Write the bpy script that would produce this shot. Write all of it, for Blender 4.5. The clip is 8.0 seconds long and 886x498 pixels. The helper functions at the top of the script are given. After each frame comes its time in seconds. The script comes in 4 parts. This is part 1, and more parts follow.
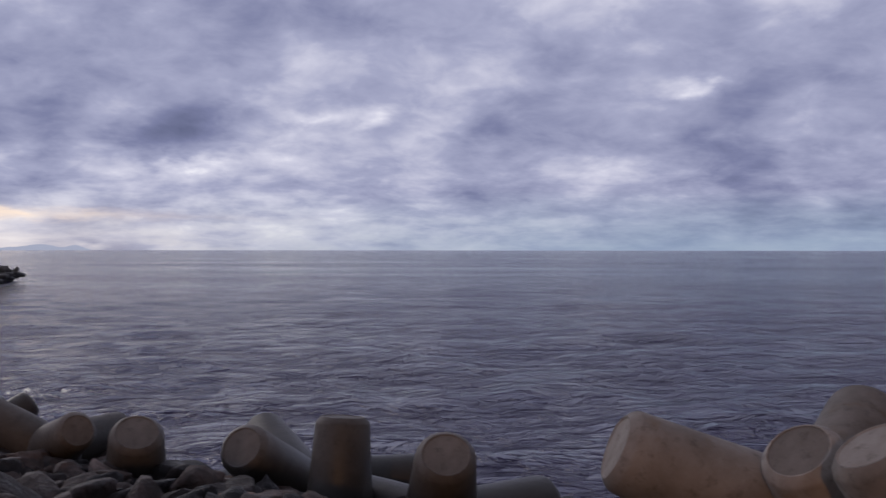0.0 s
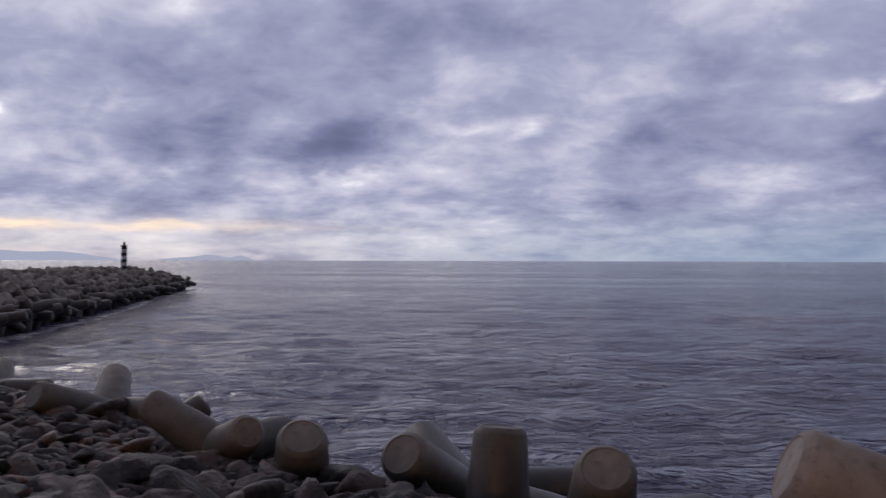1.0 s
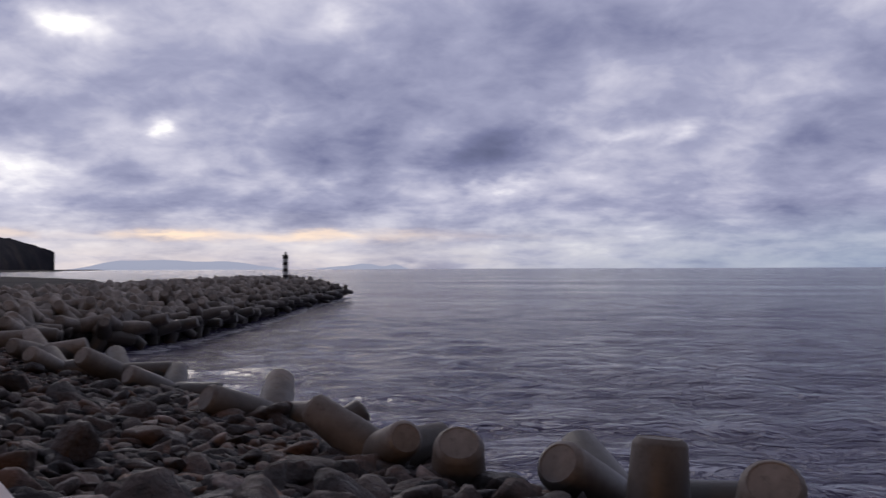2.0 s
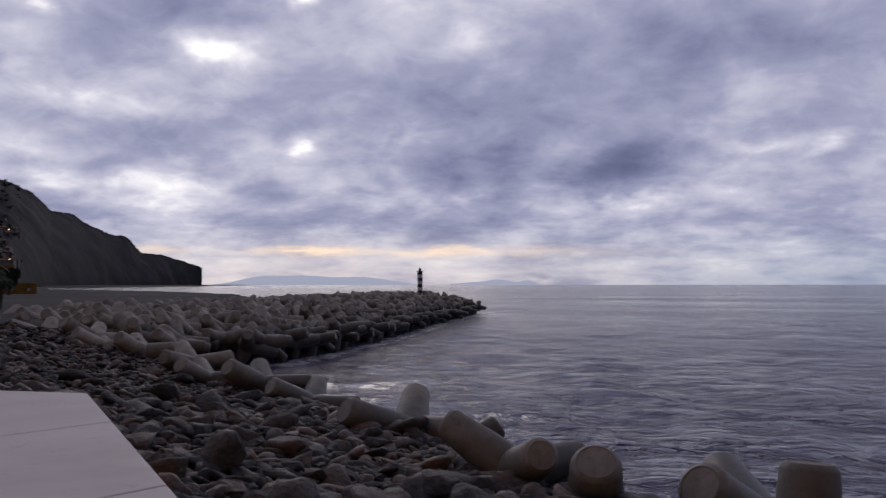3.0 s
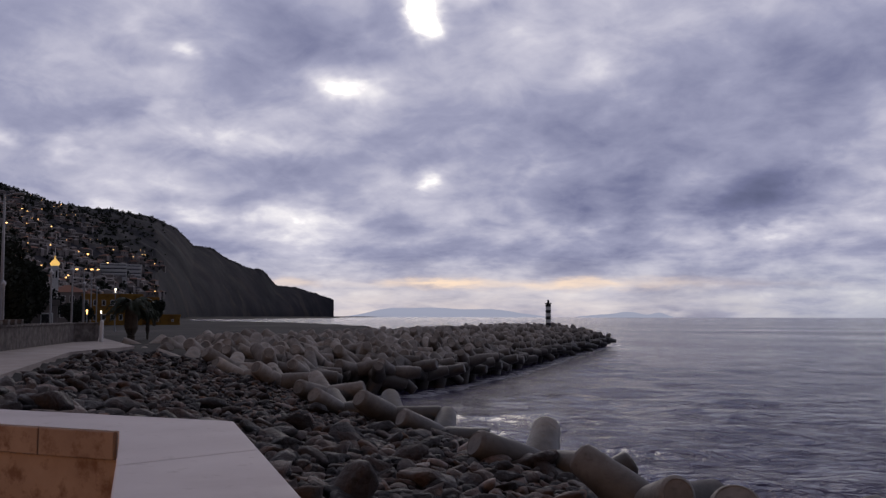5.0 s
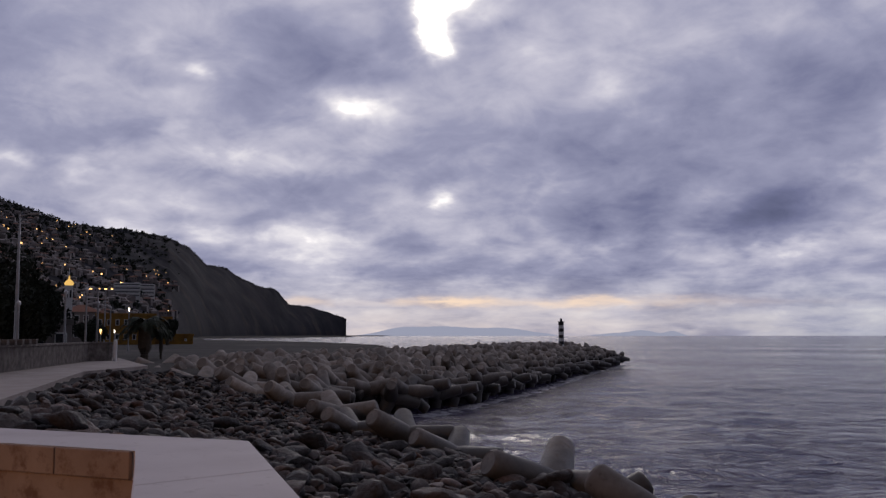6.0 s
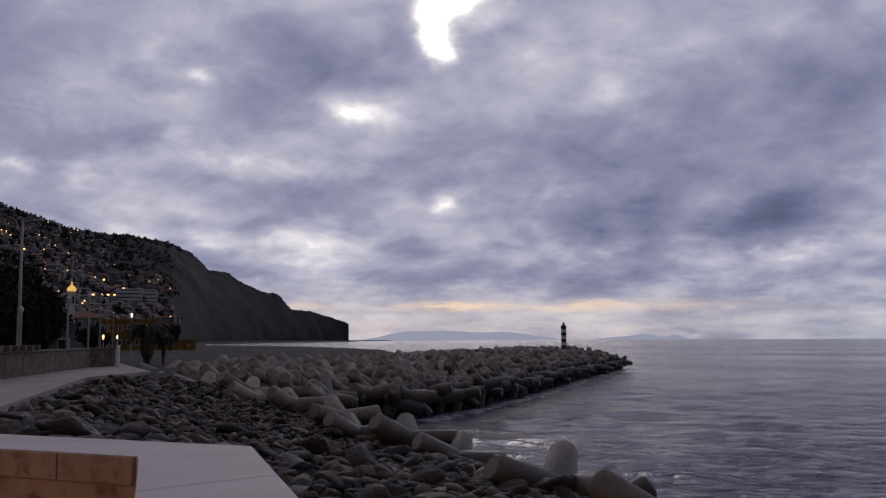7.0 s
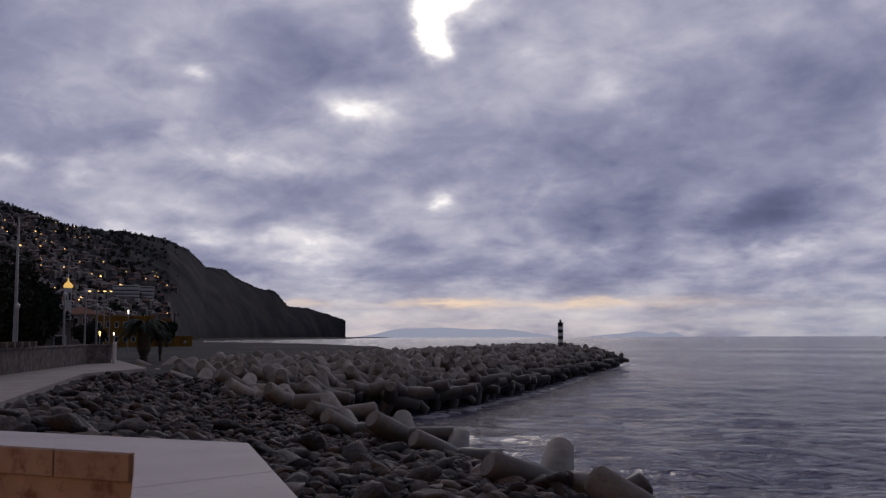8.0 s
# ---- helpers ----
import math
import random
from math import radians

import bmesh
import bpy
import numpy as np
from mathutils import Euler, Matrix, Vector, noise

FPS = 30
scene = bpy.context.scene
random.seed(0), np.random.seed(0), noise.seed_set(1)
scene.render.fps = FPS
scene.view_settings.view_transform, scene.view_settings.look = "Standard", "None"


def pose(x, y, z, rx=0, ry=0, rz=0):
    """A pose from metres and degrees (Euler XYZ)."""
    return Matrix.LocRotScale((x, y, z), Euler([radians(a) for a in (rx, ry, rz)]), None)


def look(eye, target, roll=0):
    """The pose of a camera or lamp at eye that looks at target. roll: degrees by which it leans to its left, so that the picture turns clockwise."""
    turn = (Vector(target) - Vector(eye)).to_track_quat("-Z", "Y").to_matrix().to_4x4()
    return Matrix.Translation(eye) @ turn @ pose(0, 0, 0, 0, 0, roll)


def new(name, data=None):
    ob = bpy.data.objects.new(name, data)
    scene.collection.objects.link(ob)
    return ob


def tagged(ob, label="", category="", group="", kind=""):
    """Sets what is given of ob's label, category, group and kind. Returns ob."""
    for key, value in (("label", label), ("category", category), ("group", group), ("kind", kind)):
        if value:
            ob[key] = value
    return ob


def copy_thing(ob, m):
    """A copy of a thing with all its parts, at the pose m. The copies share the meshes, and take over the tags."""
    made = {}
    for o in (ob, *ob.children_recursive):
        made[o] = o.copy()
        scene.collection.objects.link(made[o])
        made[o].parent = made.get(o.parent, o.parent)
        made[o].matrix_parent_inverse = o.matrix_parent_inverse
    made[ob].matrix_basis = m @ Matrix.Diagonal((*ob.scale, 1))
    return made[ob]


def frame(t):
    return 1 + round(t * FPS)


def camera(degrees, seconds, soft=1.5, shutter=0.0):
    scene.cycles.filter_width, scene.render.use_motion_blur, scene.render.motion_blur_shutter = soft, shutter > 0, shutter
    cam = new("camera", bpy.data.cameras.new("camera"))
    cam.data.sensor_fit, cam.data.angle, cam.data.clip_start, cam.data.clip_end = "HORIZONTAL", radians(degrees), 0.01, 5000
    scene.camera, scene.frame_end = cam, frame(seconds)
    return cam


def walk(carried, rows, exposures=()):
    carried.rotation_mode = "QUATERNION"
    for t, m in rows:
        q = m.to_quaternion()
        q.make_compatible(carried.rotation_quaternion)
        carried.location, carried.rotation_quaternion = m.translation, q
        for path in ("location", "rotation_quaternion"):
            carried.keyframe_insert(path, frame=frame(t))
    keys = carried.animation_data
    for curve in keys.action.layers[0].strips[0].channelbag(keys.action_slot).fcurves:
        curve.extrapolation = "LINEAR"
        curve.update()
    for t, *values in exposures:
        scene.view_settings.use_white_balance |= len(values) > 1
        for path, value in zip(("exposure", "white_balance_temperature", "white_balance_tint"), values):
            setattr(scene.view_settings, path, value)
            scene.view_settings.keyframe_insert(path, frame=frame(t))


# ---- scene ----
cam = camera(50.1, 8.0, soft=1.35, shutter=0.4)
PATH = [
    (0.0, pose(0.252, 0.112, 5.0, 90.03, -0.06, -0.00)),
    (0.5, pose(0.198, 0.088, 5.0, 90.35, 0.34, 4.59)),
    (1.0, pose(0.153, 0.068, 5.0, 90.66, -0.14, 9.15)),
    (1.5, pose(0.126, 0.056, 5.0, 90.81, -0.06, 13.57)),
    (2.0, pose(0.104, 0.046, 5.0, 91.14, 0.21, 18.29)),
    (3.5, pose(0.045, 0.020, 5.0, 92.58, 0.10, 29.45)),
    (4.0, pose(0.036, 0.016, 5.0, 93.02, 0.29, 31.94)),
    (4.5, pose(0.027, 0.012, 5.0, 93.48, -0.03, 33.39)),
    (6.0, pose(0.000, 0.000, 5.0, 95.18, 0.03, 34.76)),
    (6.5, pose(0.000, 0.000, 5.0, 95.49, 0.11, 35.08)),
    (7.0, pose(0.000, 0.000, 5.0, 95.45, 0.24, 34.91)),
    (7.5, pose(0.000, 0.000, 5.0, 95.24, 0.30, 35.02)),
    (8.0, pose(0.000, 0.000, 5.0, 95.27, 0.17, 34.72)),
]
walk(cam, PATH, exposures=[(0.0, 0.22, 6600, 11), (2.0, 0.16, 6650, 12), (4.5, 0.05, 6700, 12), (6.0, -0.06, 6720, 13), (8.0, -0.22, 6680, 13)])

# ---------------------------------------------------------------- node helpers


class Nodes:
    """A small wrapper round a node tree."""

    def __init__(self, tree):
        self.tree = tree
        tree.nodes.clear()

    def add(self, kind):
        return self.tree.nodes.new(kind)

    def put(self, socket, value):
        if isinstance(value, bpy.types.NodeSocket):
            self.tree.links.new(value, socket)
        elif value is not None:
            socket.default_value = value

    def math(self, op, a, b=None, c=None, clamp=False):
        n = self.add("ShaderNodeMath")
        n.operation, n.use_clamp = op, clamp
        for s, v in zip(n.inputs, (a, b, c)):
            self.put(s, v)
        return n.outputs[0]

    def vmath(self, op, a, b=None, scale=None):
        n = self.add("ShaderNodeVectorMath")
        n.operation = op
        self.put(n.inputs[0], a)
        if scale is not None:
            self.put(n.inputs["Scale"], scale)
        elif b is not None:
            self.put(n.inputs[1], b)
        return n.outputs[0]

    def noise(self, vec, scale, detail=4.0, rough=0.55, distort=0.0):
        n = self.add("ShaderNodeTexNoise")
        self.put(n.inputs["Vector"], vec)
        self.put(n.inputs["Scale"], scale)
        self.put(n.inputs["Detail"], detail)
        self.put(n.inputs["Roughness"], rough)
        self.put(n.inputs["Distortion"], distort)
        return n.outputs["Fac"]

    def vnoise(self, vec, scale):
        n = self.add("ShaderNodeTexNoise")
        self.put(n.inputs["Vector"], vec)
        self.put(n.inputs["Scale"], scale)
        n.inputs["Detail"].default_value = 4.0
        return self.vmath("SUBTRACT", n.outputs["Color"], (0.5, 0.5, 0.5))

    def voronoi(self, vec, scale, feature="F1"):
        n = self.add("ShaderNodeTexVoronoi")
        n.feature = feature
        self.put(n.inputs["Vector"], vec)
        self.put(n.inputs["Scale"], scale)
        return n.outputs["Distance"]

    def ramp(self, fac, stops, interp="LINEAR"):
        n = self.add("ShaderNodeValToRGB")
        n.color_ramp.interpolation = interp
        e = n.color_ramp.elements
        while len(e) < len(stops):
            e.new(1.0)
        for el, (p, c) in zip(e, stops):
            el.position = p
            el.color = (*c, 1) if len(c) == 3 else c
        self.put(n.inputs[0], fac)
        return n.outputs[0]

    def mix(self, fac, a, b, blend="MIX"):
        n = self.add("ShaderNodeMix")
        n.data_type, n.blend_type = "RGBA", blend
        self.put(n.inputs[0], fac)
        self.put(n.inputs[6], (*a, 1) if isinstance(a, tuple) and len(a) == 3 else a)
        self.put(n.inputs[7], (*b, 1) if isinstance(b, tuple) and len(b) == 3 else b)
        return n.outputs[2]

    def remap(self, v, a, b, c=0.0, d=1.0):
        n = self.add("ShaderNodeMapRange")
        for s, x in zip(n.inputs, (v, a, b, c, d)):
            self.put(s, x)
        return n.outputs[0]

    def add_grey(self, v):
        n = self.add("ShaderNodeCombineColor")
        for s in n.inputs[:3]:
            self.put(s, v)
        return n.outputs[0]

    def coord(self, which="Object"):
        return self.add("ShaderNodeTexCoord").outputs[which]

    def world_place(self):
        return self.add("ShaderNodeNewGeometry").outputs["Position"]


# ---------------------------------------------------------------- sky and sun
SUN_AZ, SUN_EL = 35.0, 19.0


def build_sky():
    world = bpy.data.worlds.new("overcast_sky")
    scene.world = world
    world.use_nodes = True
    n = Nodes(world.node_tree)
    way = n.vmath("NORMALIZE", n.coord("Generated"))
    sep = n.add("ShaderNodeSeparateXYZ")
    n.put(sep.inputs[0], way)
    x, y, z = sep.outputs
    up = n.math("MAXIMUM", z, 0.0)
    k = n.math("DIVIDE", 1.0, n.math("ADD", up, 0.42))
    flat = n.vmath("SCALE", way, scale=k)
    az0 = n.math("MULTIPLY", n.math("ARCTAN2", n.math("MULTIPLY", x, -1.0), y), 57.2958)
    el0 = n.math("MULTIPLY", n.math("ARCSINE", z), 57.2958)
    # ragged edges: bend the two angles by noise
    w1 = n.math("SUBTRACT", n.noise(flat, 6.5, 4.5, 0.56), 0.5)
    w2 = n.math("SUBTRACT", n.noise(n.vmath("ADD", flat, (7.3, 2.1, 4.4)), 6.5, 4.5, 0.56), 0.5)
    az = n.math("MULTIPLY_ADD", w1, 7.0, az0)
    el = n.math("MULTIPLY_ADD", w2, 3.2, el0)

    billow = n.noise(flat, 4.2, 4.0, 0.45, 0.1)
    fine = n.noise(flat, 9.0, 7.0, 0.58, 0.4)
    wisps = n.noise(n.vmath("MULTIPLY", way, (5.0, 5.0, 26.0)), 1.6, 6.0, 0.6, 0.4)
    tone = n.math("ADD", n.math("MULTIPLY", n.math("SUBTRACT", billow, 0.5), 0.66),
                  n.math("MULTIPLY", n.math("SUBTRACT", fine, 0.5), 0.46))
    tone = n.math("ADD", tone, n.math("MULTIPLY", n.math("SUBTRACT", wisps, 0.5), 0.05))
    puffs = n.noise(n.vmath("MULTIPLY", way, (9.0, 9.0, 40.0)), 1.7, 6.0, 0.58, 0.2)
    tone = n.math("ADD", tone, n.math("MULTIPLY", n.math("SUBTRACT", puffs, 0.5), n.remap(el0, 7.5, 1.5, 0.0, 0.8)))
    heaps = n.remap(n.noise(n.vmath("ADD", flat, (5.1, 1.9, 3.3)), 5.5, 7.0, 0.56, 0.3), 0.42, 0.60, -0.5, 0.5)
    tone = n.math("ADD", tone, n.math("MULTIPLY", heaps, 0.08))
    # cells of cloud with thinner, brighter air between them
    bent = n.vmath("ADD", flat, n.vmath("SCALE", n.vnoise(flat, 5.0), scale=0.30))
    edge = n.voronoi(bent, 4.6, "DISTANCE_TO_EDGE")
    gaps = n.math("MULTIPLY", n.remap(edge, 0.0, 0.22, 1.0, 0.0), n.remap(n.noise(n.vmath("ADD", flat, (2.0, 5.0, 1.0)), 3.0, 3.0), 0.42, 0.62))
    tone = n.math("ADD", tone, n.math("MULTIPLY", gaps, 0.09))
    tone = n.math("ADD", tone, 0.52)

    def blob(az_c, el_c, az_w, el_w, amount, height=None):
        a = n.math("DIVIDE", n.math("SUBTRACT", az, az_c), az_w)
        e = n.math("DIVIDE", n.math("SUBTRACT", height or el, el_c), el_w)
        r2 = n.math("ADD", n.math("MULTIPLY", a, a), n.math("MULTIPLY", e, e))
        return n.math("MULTIPLY", n.math("EXPONENT", n.math("MULTIPLY", r2, -1.0)), amount)

    # the large cloud masses and the gaps between them: bearing, height, half widths, tone
    over_headland = [
        (36.0, 17.6, 0.7, 0.7, 0.42), (35.9, 19.0, 1.1, 1.0, 0.5), (34.9, 18.6, 0.9, 0.8, 0.3), (34.6, 19.8, 1.3, 0.8, 0.5), (33.6, 21.0, 1.6, 1.0, 0.6), (31.0, 19.4, 1.5, 0.6, 0.28), (31.0, 16.5, 8.0, 4.5, 0.16), (40.6, 13.6, 1.5, 0.45, 0.28), (38.5, 13.1, 1.8, 0.8, 0.14),
        (49.2, 15.2, 0.6, 0.5, 0.28), (53.3, 17.0, 0.8, 0.6, 0.16), (51.4, 11.9, 0.9, 0.8, 0.16), (50.5, 13.7, 1.8, 0.6, 0.13),
        (55.7, 9.2, 1.4, 0.5, 0.28), (59.3, 9.6, 0.9, 0.4, 0.25), (45.8, 10.3, 4.3, 0.45, 0.22), (41.4, 6.0, 1.8, 0.5, 0.24), (47.4, 5.8, 2.2, 0.45, 0.18),
        (52.8, 5.9, 7.1, 0.9, 0.1), (42.0, 5.0, 5.0, 0.7, 0.12), (46.0, 7.6, 6.0, 1.2, 0.09), (45.0, 3.6, 6.0, 0.5, 0.10),
    ]
    dark_over_headland = [
        (40.1, 15.9, 4.3, 1.8, -0.14), (42.9, 18.8, 5.5, 1.6, -0.13), (57.1, 14.3, 5.5, 2.2, -0.12), (40.0, 8.7, 4.9, 1.2, -0.17), (50.0, 9.0, 3.0, 0.7, -0.07),
        (36.0, 11.2, 8.0, 1.0, -0.05), (33.0, 3.4, 11.0, 0.7, -0.12), (55.0, 11.2, 4.0, 0.6, -0.06), (29.3, 15.2, 4.3, 2.5, -0.10),
    ]
    over_beacon = [
        (34.3, 8.2, 0.7, 0.45, 0.28), (35.5, 8.6, 2.4, 0.5, 0.14), (24.3, 15.1, 1.5, 0.9, 0.24), (19.7, 7.1, 1.2, 1.6, 0.12), (15.1, 4.85, 2.4, 0.42, 0.24), (11.7, 8.6, 2.2, 0.6, 0.2),
        (-0.6, 8.5, 2.3, 2.0, 0.18), (4.6, 7.7, 0.9, 0.4, 0.2), (7.9, 7.8, 1.5, 0.4, 0.24), (8.0, 11.6, 1.8, 1.0, 0.13), (24.0, 4.9, 3.0, 0.5, 0.12),
        (26.0, 17.6, 5.0, 1.6, 0.10), (29.5, 5.2, 3.0, 0.5, 0.08),
    ]
    dark_over_beacon = [
        (23.7, 7.2, 2.9, 1.7, -0.30), (16.4, 6.6, 3.4, 1.5, -0.34), (14.5, 8.2, 2.0, 1.0, -0.14), (17.6, 14.6, 7.9, 3.0, -0.12), (12.2, 12.2, 3.1, 1.9, -0.15), (27.5, 10.5, 5.0, 1.3, -0.09),
        (2.6, 14.0, 4.3, 1.5, -0.12), (22.0, 10.8, 4.0, 1.0, -0.07),
    ]
    over_open_sea = [
        (-15.0, 9.4, 1.1, 0.45, 0.32), (-20.2, 6.8, 1.2, 1.8, 0.14), (-11.7, 4.1, 2.8, 0.6, 0.13), (6.3, 1.6, 8.0, 0.8, 0.10), (-2.0, 4.6, 7.0, 0.7, 0.06),
        (-5.0, 8.2, 2.4, 2.0, -0.13), (-9.0, 11.7, 3.1, 1.1, -0.12), (-22.5, 11.0, 4.5, 2.4, -0.20), (-15.5, 6.6, 3.9, 1.5, -0.11), (-10.0, 3.0, 9.0, 1.2, -0.05), (-22.0, 3.0, 6.0, 2.0, -0.08), (-19.0, 5.0, 8.0, 4.0, -0.12), (-4.0, 7.0, 6.0, 5.0, -0.08),
    ]
    clouds = [blob(a, e, 1.2 * wa, 1.25 * we, t) for a, e, wa, we, t in over_headland + dark_over_headland + over_beacon + dark_over_beacon + over_open_sea]
    for b in clouds:
        tone = n.math("ADD", tone, b)
    colour = n.ramp(tone, [(0.0, (0.10, 0.115, 0.205)), (0.22, (0.17, 0.188, 0.32)), (0.48, (0.32, 0.34, 0.487)),
                           (0.70, (0.55, 0.56, 0.68)), (0.87, (0.86, 0.86, 0.91)), (1.0, (1.35, 1.33, 1.30))])
    # clear air low over the sea, with the afterglow behind the islands
    sky = n.add("ShaderNodeTexSky")
    sky.sky_type, sky.sun_disc = "NISHITA", False
    sky.sun_elevation, sky.sun_rotation = radians(SUN_EL), radians(-SUN_AZ)
    clear = n.mix(0.9, n.mix(1.0, sky.outputs[0], (0.10, 0.10, 0.10), "MULTIPLY"), (0.36, 0.44, 0.56))
    el_low = n.math("MULTIPLY_ADD", w2, 1.0, el0)
    low = n.math("MULTIPLY", n.remap(el_low, 0.2, 3.6, 1.0, 0.0), n.remap(puffs, 0.38, 0.62, 0.35, 1.0))
    colour = n.mix(n.math("MULTIPLY", low, 0.62), colour, clear)
    teal = n.math("MULTIPLY", n.remap(az, 18.0, -12.0, 0.0, 0.55), n.remap(el_low, 0.3, 3.4, 1.0, 0.0))
    colour = n.mix(teal, colour, (0.20, 0.29, 0.42))
    # thin lit streaks of cloud low over the islands
    across = n.noise(n.vmath("MULTIPLY", way, (1.0, 1.0, 3.0)), 7.0, 4.0, 0.6)
    ragged = n.noise(n.vmath("MULTIPLY", way, (1.0, 1.0, 5.0)), 26.0, 4.0, 0.6)
    lift = n.math("ADD", n.math("MULTIPLY", n.math("SUBTRACT", across, 0.5), 1.3), n.math("MULTIPLY", n.math("SUBTRACT", ragged, 0.5), 0.7))
    el_thin = n.math("ADD", el0, lift)
    gate = n.remap(n.noise(n.vmath("ADD", way, (1.7, 0.3, 0.9)), 9.0, 3.0, 0.5), 0.36, 0.52, 0.15, 1.0)
    pale = n.math("MULTIPLY", blob(34.0, 1.1, 18.0, 0.9, 0.5, el_thin), n.remap(ragged, 0.35, 0.65, 0.5, 1.0))
    colour = n.mix(pale, colour, (0.70, 0.67, 0.70))
    peach = n.math("MULTIPLY", blob(33.0, 1.95, 12.0, 0.25, 1.0, el_thin), gate)
    colour = n.mix(n.math("MULTIPLY", peach, 0.95, clamp=True), colour, (1.0, 0.79, 0.60))
    # dawn: the sky darkens away from the sun; and overhead
    toward = n.math("ADD", n.math("MULTIPLY", x, -math.sin(radians(SUN_AZ))), n.math("MULTIPLY", y, math.cos(radians(SUN_AZ))))
    dawn = n.math("MULTIPLY", n.remap(toward, -0.7, 0.45, 0.19, 1.0), n.remap(z, 0.38, 0.75, 1.0, 0.72))
    colour = n.mix(1.0, colour, n.add_grey(dawn), "MULTIPLY")
    # below the horizon, where nothing is seen
    colour = n.mix(n.remap(z, -0.02, -0.004, 1.0, 0.0), colour, (0.06, 0.06, 0.08))
    bg = n.add("ShaderNodeBackground")
    n.put(bg.inputs["Color"], colour)
    bg.inputs["Strength"].default_value = 1.0
    out = n.add("ShaderNodeOutputWorld")
    n.put(out.inputs[0], bg.outputs[0])


build_sky()

sun = new("sun", bpy.data.lights.new("sun", "SUN"))
sun.data.energy, sun.data.angle, sun.data.color = 0.22, radians(24), (1.0, 0.92, 0.84)
sun.matrix_world = look((0, 0, 0), (math.sin(radians(SUN_AZ)), -math.cos(radians(SUN_AZ)), -math.tan(radians(SUN_EL))))

# ---------------------------------------------------------------- materials


def material(name, base, rough=0.8, bump=0.0, bump_scale=20.0, spots=None, metal=0.0, coords="Object"):
    """base: stops of a ramp over mottled noise. spots: (scale, low, high, colour) of a second, finer stain."""
    m = bpy.data.materials.new(name)
    m.use_nodes = True
    n = Nodes(m.node_tree)
    out = n.add("ShaderNodeOutputMaterial")
    bsdf = n.add("ShaderNodeBsdfPrincipled")
    n.put(out.inputs[0], bsdf.outputs[0])
    p = n.coord(coords) if coords != "World" else n.world_place()
    return m, n, bsdf, p


def plain(name, stops, scale=2.0, rough=0.8, bump=0.3, bump_scale=25.0, bump_size=0.01, metal=0.0, stain=None, coords="Object", vary=0.0):
    m, n, bsdf, p = material(name, stops, coords=coords)
    col = n.ramp(n.noise(p, scale, 6.0, 0.6), stops)
    if stain:
        s_scale, lo, hi, s_col = stain
        col = n.mix(n.remap(n.noise(n.vmath("ADD", p, (3.1, 8.2, 1.7)), s_scale, 5.0, 0.65), lo, hi), col, s_col)
    if vary:
        r = n.add("ShaderNodeObjectInfo").outputs["Random"]
        hsv = n.add("ShaderNodeHueSaturation")
        n.put(hsv.inputs["Value"], n.remap(r, 0.0, 1.0, 1.0 - vary, 1.0 + vary))
        n.put(hsv.inputs["Color"], col)
        col = hsv.outputs[0]
    n.put(bsdf.inputs["Base Color"], col)
    n.put(bsdf.inputs["Roughness"], n.remap(n.noise(p, scale * 3.0, 3.0), 0.3, 0.7, rough - 0.08, min(1.0, rough + 0.08)))
    bsdf.inputs["Metallic"].default_value = metal
    if bump:
        b = n.add("ShaderNodeBump")
        b.inputs["Strength"].default_value = bump
        b.inputs["Distance"].default_value = bump_size
        n.put(b.inputs["Height"], n.noise(p, bump_scale, 6.0, 0.65))
        n.put(bsdf.inputs["Normal"], b.outputs[0])
    return m


def glowing(name, colour, strength):
    m = bpy.data.materials.new(name)
    m.use_nodes = True
    n = Nodes(m.node_tree)
    out = n.add("ShaderNodeOutputMaterial")
    e = n.add("ShaderNodeEmission")
    e.inputs[0].default_value = (*colour, 1)
    e.inputs[1].default_value = strength
    n.put(out.inputs[0], e.outputs[0])
    return m


def rock_material():
    """Basalt boulders: each one its own grey or brown, dusted, pitted and damp towards the water."""
    m, n, bsdf, p = material("basalt", None)
    g = n.add("ShaderNodeNewGeometry")
    o = n.add("ShaderNodeObjectInfo")
    r = n.math("FRACT", n.math("ADD", g.outputs["Random Per Island"], o.outputs["Random"]))
    own = n.ramp(r, [(0.0, (0.014, 0.0125, 0.013)), (0.22, (0.034, 0.028, 0.026)), (0.42, (0.062, 0.049, 0.043)), (0.60, (0.020, 0.018, 0.019)),
                     (0.76, (0.092, 0.072, 0.061)), (0.92, (0.16, 0.136, 0.122)), (0.97, (0.12, 0.072, 0.046))], "CONSTANT")
    w = g.outputs["Position"]
    mott = n.noise(w, 4.0, 6.0, 0.65)
    col = n.mix(n.remap(mott, 0.35, 0.7), own, n.mix(1.0, own, (2.0, 1.66, 1.6), "MULTIPLY"))
    col = n.mix(n.remap(n.noise(w, 14.0, 5.0, 0.7), 0.56, 0.72), col, n.mix(1.0, own, (0.45, 0.45, 0.48), "MULTIPLY"))
    n.put(bsdf.inputs["Base Color"], col)
    n.put(bsdf.inputs["Roughness"], n.remap(n.noise(w, 3.0, 3.0), 0.3, 0.7, 0.5, 0.85))
    b = n.add("ShaderNodeBump")
    b.inputs["Strength"].default_value, b.inputs["Distance"].default_value = 1.0, 0.08
    n.put(b.inputs["Height"], n.math("ADD", n.noise(w, 9.0, 8.0, 0.65), n.math("MULTIPLY", n.voronoi(w, 6.0), 0.4)))
    n.put(bsdf.inputs["Normal"], b.outputs[0])
    return m


